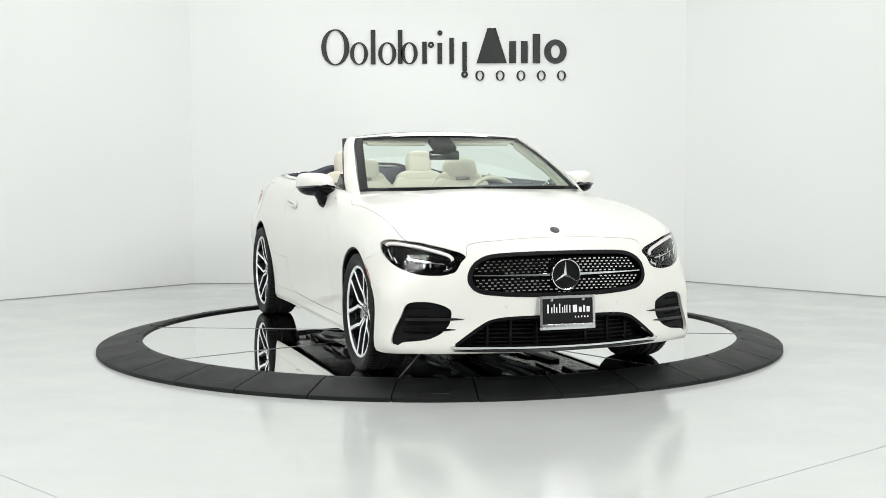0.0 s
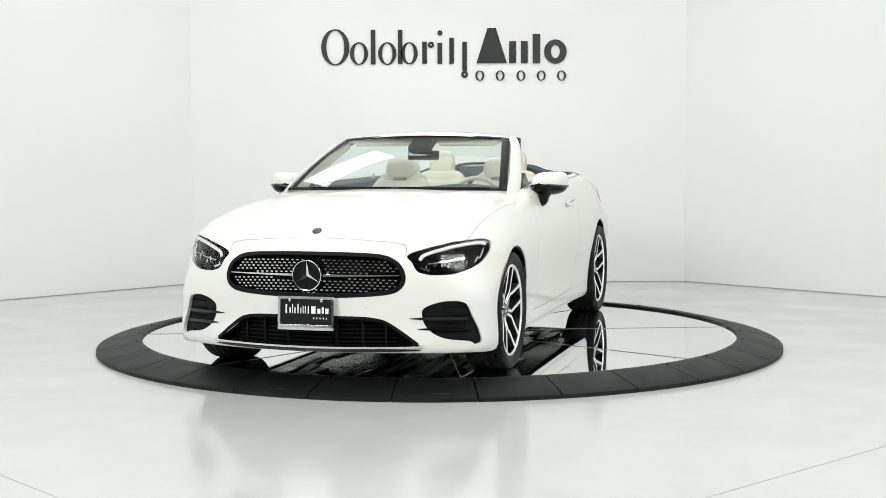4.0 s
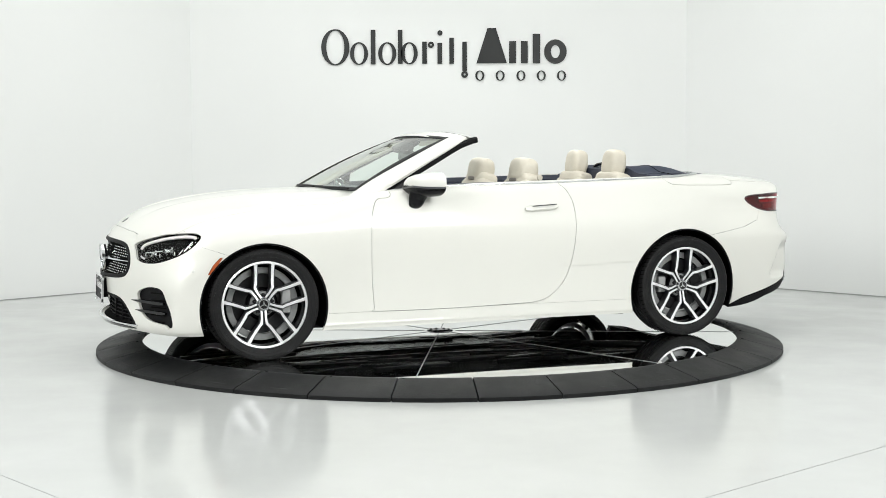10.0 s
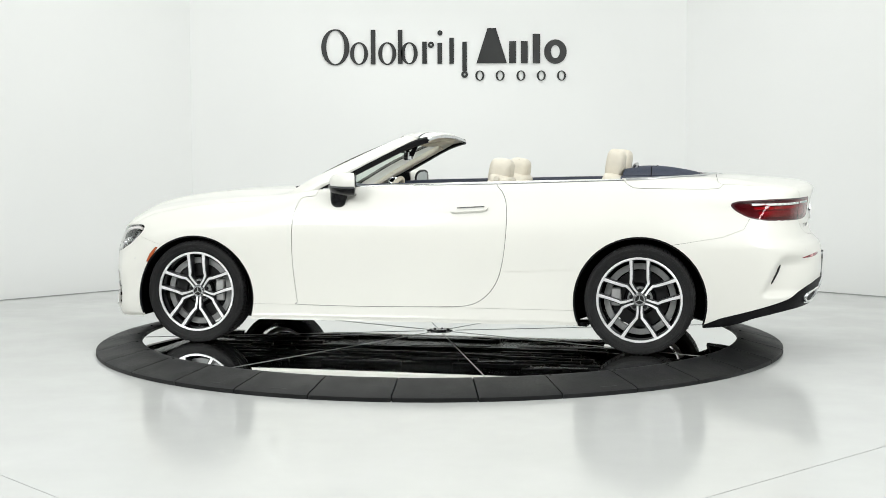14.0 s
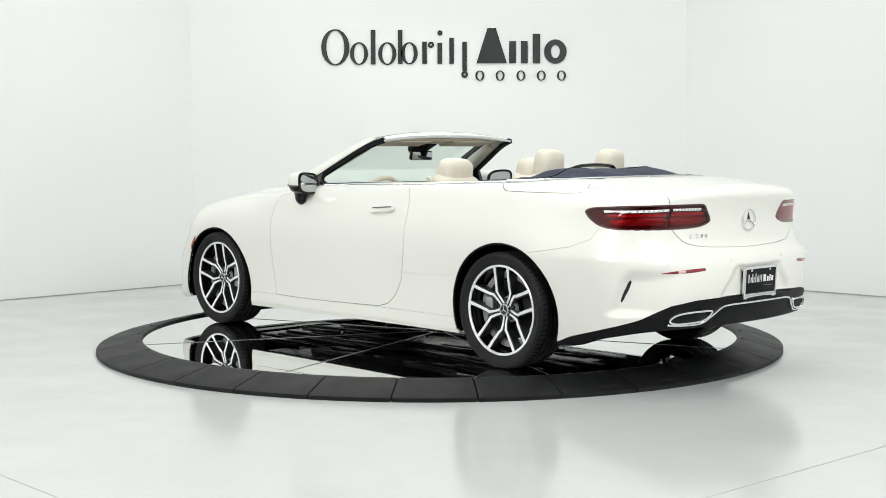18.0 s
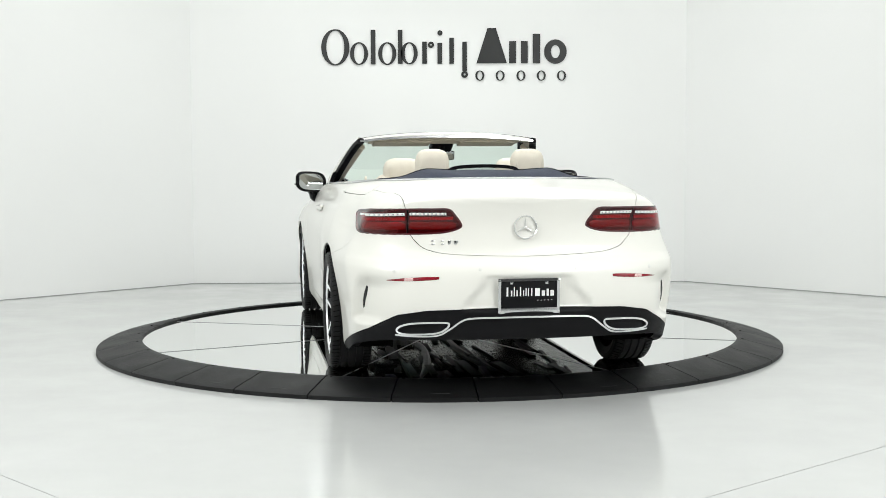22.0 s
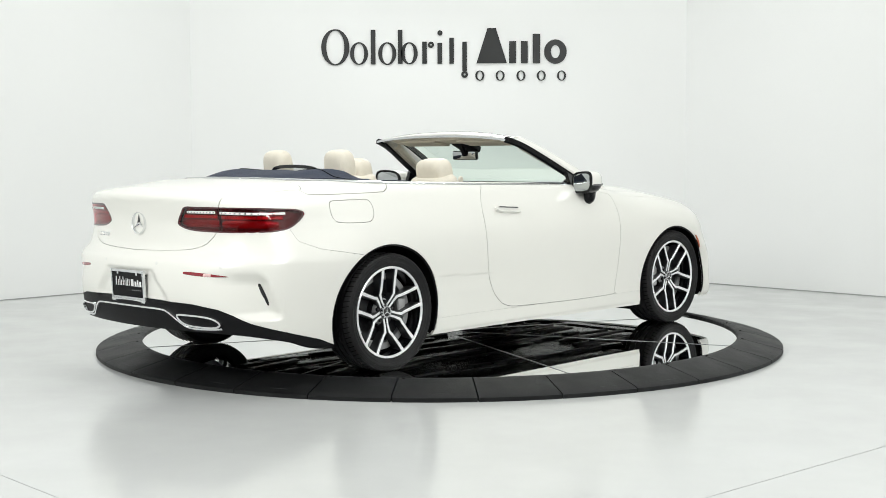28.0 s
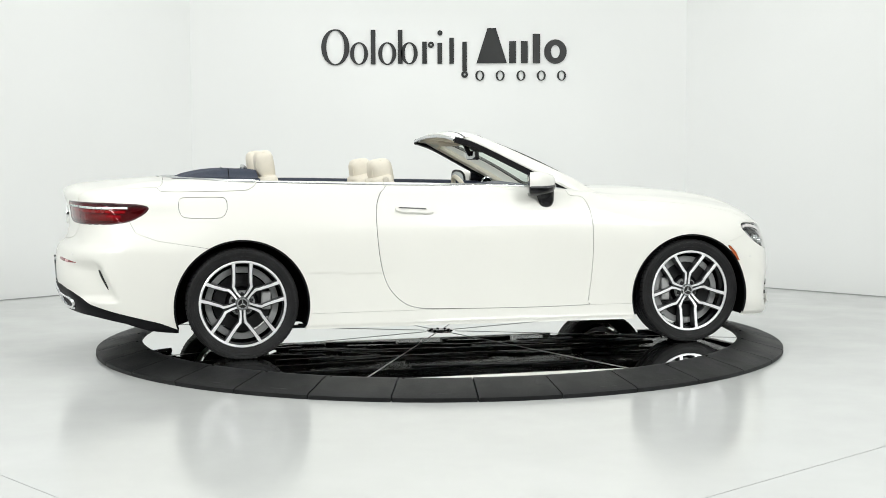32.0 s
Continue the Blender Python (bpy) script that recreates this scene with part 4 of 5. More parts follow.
e = emblem(0.083, Matrix.Translation(front_at(0, 0.588) + Vector((0.004, 0, 0))) @ pose(0, 0, 0, 0, 0, -90) @ pose(0, 0, 0, -3, 0, 0), grille, "front_emblem")
bm = bmesh.new()
lathe(bm, [(0.0005, -0.002), (0.076, -0.002), (0.076, -0.02)], 40)
part("emblem_disc", bm, BLACK, e, "black disc")
BADGE_GREY = material("badge_grey_metal", (0.10, 0.10, 0.105), 0.3, metal=0.8, vary=0.3, scale=90)
q = top_at(2.118, 0.0)
bm = bmesh.new()
lathe(bm, [(0.0005, 0.004), (0.02, 0.004), (0.026, 0.002), (0.027, 0.0)], 24, axis="z")
part("hood_badge", bm, BADGE_GREY, hood, "small round hood badge", m=Matrix.Translation(q) @ normal_at(q).to_track_quat("Z", "Y").to_matrix().to_4x4())

mouth = patch("lower_grille", [MOUTH], CAVITY, car, 0, -0.075, "black lower air intake")


def throat(name, line, near, deep, parent):
    """The black side wall of an opening in the nose."""
    pts = many(0, 3.0, 1.0, line)
    n = [normal_at(p) for p in pts]
    rows = [[p - q * near for p, q in zip(pts, n)], [p - q * deep for p, q in zip(pts, n)]]
    for r in rows:
        r.append(r[0])
    v, f = loft(rows)
    part(name, bm_of(v, f), CAVITY, parent)


low_edge = [(0.0, 0.365), (0.28, 0.361), (0.36, 0.353), (0.41, 0.336), (0.50, 0.275), (0.595, 0.212), (0.58, 0.206), (0.3, 0.206), (0.0, 0.208)]
low_edge = low_edge + [(-y, z) for y, z in low_edge[-2:0:-1]]
throat("intake_wall", low_edge, 0.004, 0.085, mouth)
throat("grille_wall", ring, 0.006, 0.048, grille)
for y in (-0.40, -0.28, -0.14, 0.14, 0.28, 0.40):
    z1 = 0.355 if abs(y) < 0.3 else 0.325
    bm = bmesh.new()
    box(bm, (0.02, 0.014, z1 - 0.215), (0, 0, 0), bevel=0.003)
    part("divider", bm, BLACK, mouth, m=pose(front_at(y, 0.29).x - 0.06, y, (z1 + 0.215) / 2))
for k in range(6):
    z = 0.232 + 0.022 * k
    half = min(0.56 - (z - 0.21) * 1.35, 0.45)
    ribbon("intake_slat", [front_at(half * (i / 10 - 1), z) - Vector((0.066, 0, 0)) for i in range(21)], 0.007, 0.008, BLACK, mouth, upright=(1, 0, 0))
rim = [(0.575, 0.224), (0.50, 0.283), (0.42, 0.338), (0.36, 0.357), (0.28, 0.365), (0.14, 0.368), (0.0, 0.369)]
rim = rim + [(-y, z) for y, z in rim[-2::-1]]
ribbon("intake_frame", [front_at(*q) for q in smooth_curve(rim, 4)], 0.020, 0.004, BLACK, mouth, -0.003)
ribbon("chrome_lip", [front_at(0.60 * (i / 16 - 1), 0.212 - 0.002 * (1 - (i / 16 - 1) ** 2)) for i in range(33)], 0.014, 0.010, CHROME, bumper_f, 0.0, "chrome strip along the lower lip")
ribbon("lower_lip", [front_at(0.585 * (i / 16 - 1), 0.194) for i in range(33)], [0.004 + 0.018 * (1 - abs(i / 16 - 1) ** 5) for i in range(33)], 0.004, GLOSS_BLACK, bumper_f, 0.001, "black lower lip")
for s in (1, -1):
    scoop = patch("side_intake", [INTAKE], BLACK, car, s, -0.020, "black corner air intake with two fins")
    for z0, y0, z1, y1 in ((0.361, 0.530, 0.355, 0.81), (0.305, 0.572, 0.298, 0.825)):
        pts = [front_at(y0 + (y1 - y0) * i / 10, z0 + (z1 - z0) * i / 10) for i in range(11)]
        ribbon("intake_fin", [flip(p, s) for p in pts], [0.003, 0.010, 0.017, 0.022] + [0.024] * 6 + [0.014], 0.012, GLOSS_BLACK, scoop, -0.009)
    for k in range(5):
        z = 0.245 + 0.042 * k
        pts = [front_at(0.70 + 0.11 * i / 5, z) for i in range(6)]
        ribbon("intake_slat", [flip(p - normal_at(p) * 0.018, s) for p in pts], 0.010, 0.005, CAVITY, scoop)
    for y, z in ((0.318, 0.426), (0.80, 0.55)):
        p = flip(front_at(y, z) if y < 0.6 else side_at(1.86, z), s)
        bm = bmesh.new()
        lathe(bm, [(0.0005, 0.0012), (0.0075, 0.0012), (0.0085, 0.0006), (0.0095, 0.0006), (0.0095, -0.002)], 20, axis="z")
        part("parking_sensor", bm, material("sensor_grey", (0.70, 0.70, 0.67), 0.4) if s == 1 and y < 0.6 else bpy.data.materials["sensor_grey"], bumper_f,
             m=Matrix.Translation(p) @ normal_at(p).to_track_quat("Z", "Y").to_matrix().to_4x4())
    for y, z in ((0.667, 0.639), (0.244, 0.646)):
        p = flip(rear_at(y, z), s)
        bm = bmesh.new()
        lathe(bm, [(0.0005, 0.0012), (0.0075, 0.0012), (0.0085, 0.0006), (0.0095, 0.0006), (0.0095, -0.002)], 20, axis="z")
        part("parking_sensor", bm, bpy.data.materials["sensor_grey"], bumper_r, m=Matrix.Translation(p) @ normal_at(p).to_track_quat("Z", "Y").to_matrix().to_4x4())


def number_plate(m, parent_name):
    """A black dealer plate with bars for its print, in a chrome frame; it faces +x."""
    pl = part(parent_name, bmesh.new(), PLATE_BLACK, car, "black plate with white print in a chrome frame", m=m)
    bm = bmesh.new()
    box(bm, (0.004, 0.296, 0.150), (0, 0, 0), bevel=0.0015)
    bm.to_mesh(pl.data)
    bm.free()
    path = smooth_curve([(0, 0.150, 0.074), (0, 0.146, 0.080), (0, 0, 0.081), (0, -0.146, 0.080), (0, -0.150, 0.074), (0, -0.151, 0), (0, -0.150, -0.076), (0, -0.146, -0.082), (0, 0, -0.083),
                         (0, 0.146, -0.082), (0, 0.150, -0.076), (0, 0.151, 0)], 3, closed=True)
    swept("plate_frame", path, [(0.007, -0.006), (0.007, 0.006), (-0.007, 0.007), (-0.007, -0.007)], CHROME, pl, "chrome plate frame", closed=True, up=(1, 0, 0))
    bm = bmesh.new()
    box(bm, (0.006, 0.29, 0.022), (0.003, 0, -0.072), bevel=0.002)
    part("frame_base", bm, SATIN, pl)
    for y in (0.09, -0.09):
        bm = bmesh.new()
        box(bm, (0.006, 0.016, 0.014), (0.004, y, 0.066), bevel=0.003)
        part("screw", bm, CHROME, pl)
    # print as plain bars: a tall initial, thin strokes, then four heavy blocks and a small line
    y = -0.122
    for w, h, thick in ((0.022, 0.046, 0.4), (0.013, 0.03, 0.5), (0.007, 0.048, 0.8), (0.013, 0.03, 0.5), (0.014, 0.048, 0.45), (0.010, 0.03, 0.5), (0.007, 0.04, 0.7), (0.010, 0.04, 0.5), (0.016, 0.04, 0.35)):
        bm = bmesh.new()
        box(bm, (0.001, w * thick, h), (0, 0, 0))
        part("print_bar", bm, INK_WHITE, pl, m=pose(0.0028, y + w / 2, 0.012 + h / 2 - 0.014))
        y += w + 0.004
    for w, h in ((0.034, 0.046), (0.024, 0.032), (0.016, 0.042), (0.026, 0.034)):
        bm = bmesh.new()
        box(bm, (0.001, w * 0.7, h * 0.85), (0, 0, 0))
        part("print_bar", bm, INK_WHITE, pl, m=pose(0.0028, y + w / 2, h * 0.425 - 0.002))
        y += w + 0.002
    for k in range(5):
        bm = bmesh.new()
        box(bm, (0.001, 0.006, 0.009), (0, 0, 0))
        part("print_bar", bm, INK_WHITE, pl, m=pose(0.0028, 0.045 + 0.018 * k, -0.026))
    return pl


number_plate(pose(front_at(0, 0.40).x + 0.022, 0, 0.390, 0, -3, 0), "front_plate")
bm = bmesh.new()
box(bm, (0.03, 0.27, 0.12), (0, 0, 0), bevel=0.008)
part("plate_holder", bm, BLACK, bumper_f, m=pose(front_at(0, 0.40).x + 0.001, 0, 0.40))
number_plate(pose(rear_at(0, 0.52).x - 0.016, 0, 0.512, 0, 3, 180), "rear_plate")
bm = bmesh.new()
box(bm, (0.03, 0.28, 0.13), (0, 0, 0), bevel=0.006)
part("plate_holder", bm, BLACK, bumper_r, m=pose(rear_at(0, 0.52).x - 0.003, 0, 0.51))

# ---- tail: emblem, badge, exhausts ----
emblem(0.060, Matrix.Translation(rear_at(0, 0.852) + Vector((-0.004, 0, 0))) @ pose(0, 0, 0, 0, 0, 90) @ pose(0, 0, 0, 2, 0, 0), boot, "boot_emblem")
for y, w in ((0.462, 0.026), (0.415, 0.026), (0.382, 0.022), (0.349, 0.024)):
    for dz in (-0.008, 0.008) if w > 0.025 else (0.0,):
        p = rear_at(y, 0.777 + dz)
        bm = bmesh.new()
        box(bm, (0.004, w, 0.006 if w > 0.025 else 0.02), (0, 0, 0), bevel=0.001)
        part("badge_bar", bm, CHROME, boot, m=Matrix.Translation(p) @ pose(0, 0, 0, 0, 0, 10))
line = smooth_curve([(0.655, 0.318), (0.57, 0.312), (0.455, 0.316), (0.40, 0.345), (0.335, 0.392), (0.28, 0.405), (0.14, 0.408), (0.0, 0.409)], 5)
line = [tuple(q) for q in line] + [(-y, z) for y, z in line[-2::-1]]
ribbon("chrome_trim", [rear_at(*q) for q in line], 0.013, 0.012, CHROME, diffuser, 0.001, "chrome strip over the diffuser")
for s in (1, -1):
    oval = smooth_curve([(0.650, 0.342), (0.628, 0.365), (0.57, 0.379), (0.45, 0.384), (0.400, 0.380), (0.412, 0.352), (0.46, 0.329), (0.56, 0.322), (0.625, 0.325)], 5, closed=True)
    pts = [flip(rear_at(*q), s) for q in oval]
    tip = ribbon("exhaust_tip", pts, 0.014, 0.014, CHROME, diffuser, 0.001, "chrome exhaust surround", closed=True)
    c = sum(pts, Vector()) / len(pts)
    deep = [p.lerp(c, 0.06) + Vector((-0.004, 0, 0)) for p in pts] + [p.lerp(c, 0.2) + Vector((0.09, 0, 0)) for p in pts]
    n = len(pts)
    part("exhaust_pipe", bm_of(deep, [(i, (i + 1) % n, n + (i + 1) % n, n + i) for i in range(n)] + [tuple(range(n, 2 * n))]), material("dark_pipe", (0.02, 0.02, 0.02), 0.35, metal=0.6) if s == 1 else
         bpy.data.materials["dark_pipe"], tip)
ribbon("brake_light", [top_at(-1.905, y) for y in np.linspace(-0.17, 0.17, 13)], 0.02, 0.004, SATIN, boot, 0.001, "slim silver high brake light")
# bright trim round the cockpit
edge = [(0.60, 0.785), (0.3, 0.795), (0.0, 0.798), (-0.5, 0.798), (-1.0, 0.79), (-1.33, 0.775)]
for s in (1, -1):
    pts = [flip(top_at(x, y), s) for x, y in smooth_curve(edge, 5)]
    ribbon("belt_trim", pts, 0.014, 0.003, SATIN, car, 0.001, "bright metal belt trim")
edge = [(-1.34, 0.765), (-1.5, 0.735), (-1.68, 0.625), (-1.80, 0.42), (-1.855, 0.2), (-1.87, 0.0)]
edge = edge + [(x, -y) for x, y in edge[-2::-1]]
ribbon("cover_trim", [top_at(x, y) for x, y in smooth_curve(edge, 5)], 0.032, 0.006, SATIN, cover, 0.001, "bright metal trim round the roof cover")

# ---- door handles and mirrors ----
for s in (1, -1):
    base = [(-0.265, 0.868), (-0.33, 0.874), (-0.40, 0.878), (-0.50, 0.884)]
    pts = [flip(side_at(x, z), s) for x, z in smooth_curve(base, 4)]
    handle = ribbon("door_handle", pts, [0.016, 0.030, 0.039] + [0.043] * (len(pts) - 5) + [0.034, 0.018], 0.016, PAINT, doors[s], 0.006, "white door handle with chrome edge")
    pts2 = [p + Vector((0, 0.017 * s, 0.014)) for p in pts[3:-1]]
    ribbon("handle_trim", pts2, 0.006, 0.006, DARK_CHROME, handle, 0.006)
    # mirror: rounded shell tapering to the front and inwards
    rows = []
    for i, (k, x) in enumerate(((0.05, 0.530), (0.45, 0.522), (0.72, 0.502), (0.92, 0.458), (1.0, 0.415), (1.0, 0.375), (0.98, 0.350))):
        ring_row = []
        for j in range(28):
            a = 2 * math.pi * j / 28
            c, t = math.cos(a), math.sin(a)
            ry = 0.111 * math.copysign(abs(c) ** 0.62, c)
            rz = 0.074 * math.copysign(abs(t) ** 0.66, t)
            lean = 0.045 * (1 - k)
            ring_row.append(Vector((x - 0.03 * c * k, (0.912 - lean + ry * k) * s, 1.034 + rz * k + 0.012 * c * k)))
        rows.append(ring_row)
    for nm, js, mt, lab in (("mirror_cap", list(range(-1, 15)), PAINT, "white mirror cap"), ("mirror_base", list(range(14, 28)), MIRROR_BLACK, "")):
        v, f = loft([[r[j % 28] for j in js] for r in rows])
        if nm == "mirror_cap":
            mir = part("wing_mirror", bm_of(v, f), mt, doors[s], "white wing mirror with black foot")
        else:
            part(nm, bm_of(v, f), mt, mir)
    back = rows[-1]
    c = sum(back, Vector()) / 28
    g = [p.lerp(c, 0.0) for p in back] + [p.lerp(c, 0.20) + Vector((-0.006, 0, 0)) for p in back]
    part("mirror_rim", bm_of(g, [(j, (j + 1) % 28, 28 + (j + 1) % 28, 28 + j) for j in range(28)]), MIRROR_BLACK, mir)
    g = [p.lerp(c, 0.20) + Vector((-0.004, 0, 0)) for p in back]
    part("mirror_glass", bm_of(g, [tuple(range(28))]), MIRROR_GLASS, mir, "mirror glass", smooth=False)
    # the bright strip runs from the back of the outer end round the nose, on the joint of cap and base
    wrap = [rows[i][27] for i in (6, 5, 4, 3, 2, 1)] + [rows[i][15] for i in (1, 2, 3, 4)]
    ribbon("indicator_strip", [p + Vector((0.004, 0.003 * s, -0.001)) for p in wrap[:6]], 0.013, 0.004, DARK_CHROME, mir, upright=(0.55, 0.8 * s, -0.1))
    ribbon("indicator_strip", [p + Vector((0.004, 0, -0.001)) for p in wrap[5:]], 0.013, 0.004, DARK_CHROME, mir, upright=(0.95, -0.3 * s, -0.1))
    foot = arc3([(0.47, 0.865 * s, 0.905), (0.47, 0.885 * s, 0.925), (0.465, 0.89 * s, 0.955), (0.455, 0.905 * s, 0.99)], 4)
    swept("mirror_foot", foot, ring_profile(0.056, 0.034, 14), MIRROR_BLACK, mir, up=(0, 1, 0), scale=[0.75 + 0.35 * i / (len(foot) - 1) for i in range(len(foot))])

# wipers at the foot of the screen
for y0, y1 in ((0.62, 0.05), (0.0, -0.55)):
    pts = [screen_at(y0 / 0.73 + (y1 - y0) / 0.73 * i / 8, -0.015) + Vector((0.012, 0, 0.012)) for i in range(9)]
    swept("wiper", pts, [(0.006, -0.004), (0.006, 0.004), (-0.006, 0.005), (-0.006, -0.005)], BLACK, car, "black windscreen wiper")
v, f = loft([[Vector((x, y, z)) for y in np.linspace(-0.70, 0.70, 21)] for x, z in ((0.83, 0.985), (0.78, 0.99), (0.70, 0.985))])
for i, p in enumerate(v):
    v[i] = Vector((p.x - 0.10 * abs(p.y / 0.7) ** 2.2, p.y, p.z))
part("cowl", bm_of(v, f), BLACK, car, "black plastic cowl")

# ---- interior ----
def cushion(size, seg=10, power=4.0, bow=None):
    """A rounded upholstered block: a superellipsoid of the given size."""
    bm = bmesh.new()
    bmesh.ops.create_icosphere(bm, subdivisions=4, radius=1.0)
    for v in bm.verts:
        n = v.co.normalized()
        r = (abs(n.x) ** power + abs(n.y) ** power + abs(n.z) ** power) ** (-1 / power)
        v.co = Vector((n.x * r * size[0] / 2, n.y * r * size[1] / 2, n.z * r * size[2] / 2))
        if bow:
            v.co = bow(v.co)
    return bm


def seat(x, y, back_top, head_z, head_size, tilt, front):
    st = thing("front_seat" if front else "rear_seat", "", "")
    st.parent = car
    st.matrix_basis = pose(x, y, 0)
    h = back_top - 0.42
    part("seat_base", cushion((0.56, 0.50, 0.20), power=5), CREAM, st, "cream leather seat cushion", m=pose(0.28, 0, 0.45, 0, -6, 0))
    wide = lambda c: Vector((c.x + 0.10 * c.y * c.y, c.y * (1 - 0.28 * max(0, c.z / h)), c.z))
    back = part("backrest", cushion((0.17, 0.52, h), power=4.5, bow=wide), CREAM, st, "cream leather backrest", m=pose(-0.03, 0, 0.42 + h / 2, 0, -tilt, 0))
    hr = part("headrest", cushion(head_size, power=3.5, bow=lambda c: Vector((c.x + 0.35 * c.y * c.y, c.y * (1 - 0.35 * max(0, c.z)), c.z))), CREAM, st, "cream leather headrest",
              m=pose(-0.03 - (head_z - 0.55) * math.tan(radians(tilt)) * 0.55, 0, head_z, 0, -tilt * 0.6, 0))
    part("shoulder_pad", cushion((0.16, 0.35 if front else 0.36, 0.11), power=3.5, bow=lambda c: Vector((c.x, c.y * (1 - 1.6 * max(0, c.z)), c.z))), CREAM, st,
         m=pose(-0.03 - (back_top - 0.56) * math.tan(radians(tilt)) * 0.6, 0, back_top - 0.035, 0, -tilt, 0))
    for k in (1, -1):
        ring_pts = [Vector((math.cos(a) * head_size[0] * 0.44, k * head_size[1] * 0.36, math.sin(a) * head_size[2] * 0.44)) for a in np.linspace(0, 2 * math.pi, 24, endpoint=False)]
        swept("piping", ring_pts, ring_profile(0.003, 0.003, 6), CREAM, hr, closed=True, up=(0, 1, 0))
    if front:
        part("neck_vent", cushion((0.014, 0.11, 0.024), power=6), material("grey_mesh", (0.22, 0.20, 0.18), 0.7, bump=0.001, bump_scale=600) if y > 0 else bpy.data.materials["grey_mesh"], hr,
             "grey neck heater grille", m=pose(head_size[0] * 0.46, 0, -head_size[2] * 0.34, 0, -8, 0))
        bm = bmesh.new()
        lathe(bm, [(0.0005, 0.012), (0.016, 0.012), (0.020, 0.006), (0.020, 0.0)], 20)
        part("belt_guide", bm, CREAM, st, m=pose(-0.125, 0.235 if y > 0 else -0.235, back_top - 0.01, 0, 0, 0 if y > 0 else 180))
    return st


for y in (0.37, -0.37):
    seat(-0.38, y, 1.075, 1.102, (0.150, 0.248, 0.190), 16, True)
for y in (0.288, -0.288):
    seat(-1.125, y, 1.075, 1.150, (0.125, 0.200, 0.205), 14, False)
bm = bmesh.new()
box(bm, (0.56, 1.12, 0.26), (0, 0, 0), bevel=0.03)
part("rear_bench", bm, CREAM, car, "cream leather rear bench", m=pose(-0.92, 0, 0.41))
bm = bmesh.new()
box(bm, (1.9, 1.40, 0.03), (0, 0, 0))
part("cabin_floor", bm, CAVITY, car, "dark cabin floor", m=pose(-0.05, 0, 0.245))
bm = bmesh.new()
box(bm, (1.2, 0.20, 0.34), (0, 0, 0), bevel=0.04)
part("centre_console", bm, NAVY_TRIM, car, "navy centre console", m=pose(0.05, 0, 0.46))
for s in (1, -1):
    rows = []
    for x in np.linspace(0.62, -1.28, 24):
        y = 0.752 - 0.035 * ease(np.array(-x), 0.9, 1.3)
        z = top_at(x, 0.79).z
        rows.append([Vector((x, (y + 0.012) * s, z + 0.001)), Vector((x, (y - 0.012) * s, z + 0.010)), Vector((x, (y - 0.05) * s, z + 0.008)), Vector((x, (y - 0.075) * s, z - 0.02)), Vector((x, (y - 0.07) * s, z - 0.13))])
    v, f = loft(rows)
    sill_top = part("door_top_trim", bm_of(v, f), NAVY_TRIM, car, "navy padded trim along the door top")
    rows = [[Vector((r[-1].x, r[-1].y, r[-1].z)), Vector((r[-1].x, r[-1].y + 0.01 * s, 0.55 if r[-1].x > -0.95 else 0.80)), Vector((r[-1].x, r[-1].y + 0.02 * s, 0.26 if r[-1].x > -0.95 else 0.76))] for r in rows]
    v, f = loft(rows)
    part("door_inner_panel", bm_of(v, f), CREAM, car, "cream inner door panel")
# dashboard with a hump over the dials
rows = []
for x, dz in ((0.76, 0.0), (0.66, 0.012), (0.52, 0.016), (0.40, 0.005), (0.36, -0.03), (0.35, -0.12), (0.40, -0.30)):
    rows.append([Vector((x - 0.05 * abs(y / 0.7) ** 2, y, 0.995 + dz + 0.022 * math.exp(-((y - 0.37) / 0.2) ** 2) * (1 if x < 0.6 else 0.3))) for y in np.linspace(-0.70, 0.70, 41)])
v, f = loft(rows)
dash = part("dashboard", bm_of(v, f), NAVY_TRIM, car, "navy padded dashboard")
for s in (1, -1):
    bm = bmesh.new()
    lathe(bm, [(0.030, 0.0), (0.036, 0.006), (0.042, 0.0), (0.042, -0.02)], 24, axis="z")
    part("air_vent", bm, SATIN, dash, "silver round tweeter ring", m=pose(0.50, 0.64 * s, 1.03, 0, 0, 0) @ pose(0, 0, 0, 35 * s, -20, 0))
wheel_path = [Vector((0.0, 0.188 * math.cos(a), 0.188 * math.sin(a))) for a in np.linspace(0, 2 * math.pi, 40, endpoint=False)]
sw = swept("steering_wheel", wheel_path, ring_profile(0.016, 0.016), CREAM, car, "cream leather steering wheel", closed=True, up=(1, 0, 0))
sw.matrix_basis = pose(0.265, 0.37, 0.892, 0, -24, 0)
bm = cushion((0.06, 0.16, 0.13), power=3)
part("wheel_hub", bm, NAVY_TRIM, sw, m=pose(0.03, 0, 0))
for a in (0, 180, 270):
    bm = bmesh.new()
    box(bm, (0.015, 0.12, 0.03), (0, 0.11, 0), bevel=0.005)
    part("wheel_spoke", bm, SATIN, sw, m=pose(0.01, 0, 0, a, 0, 0))
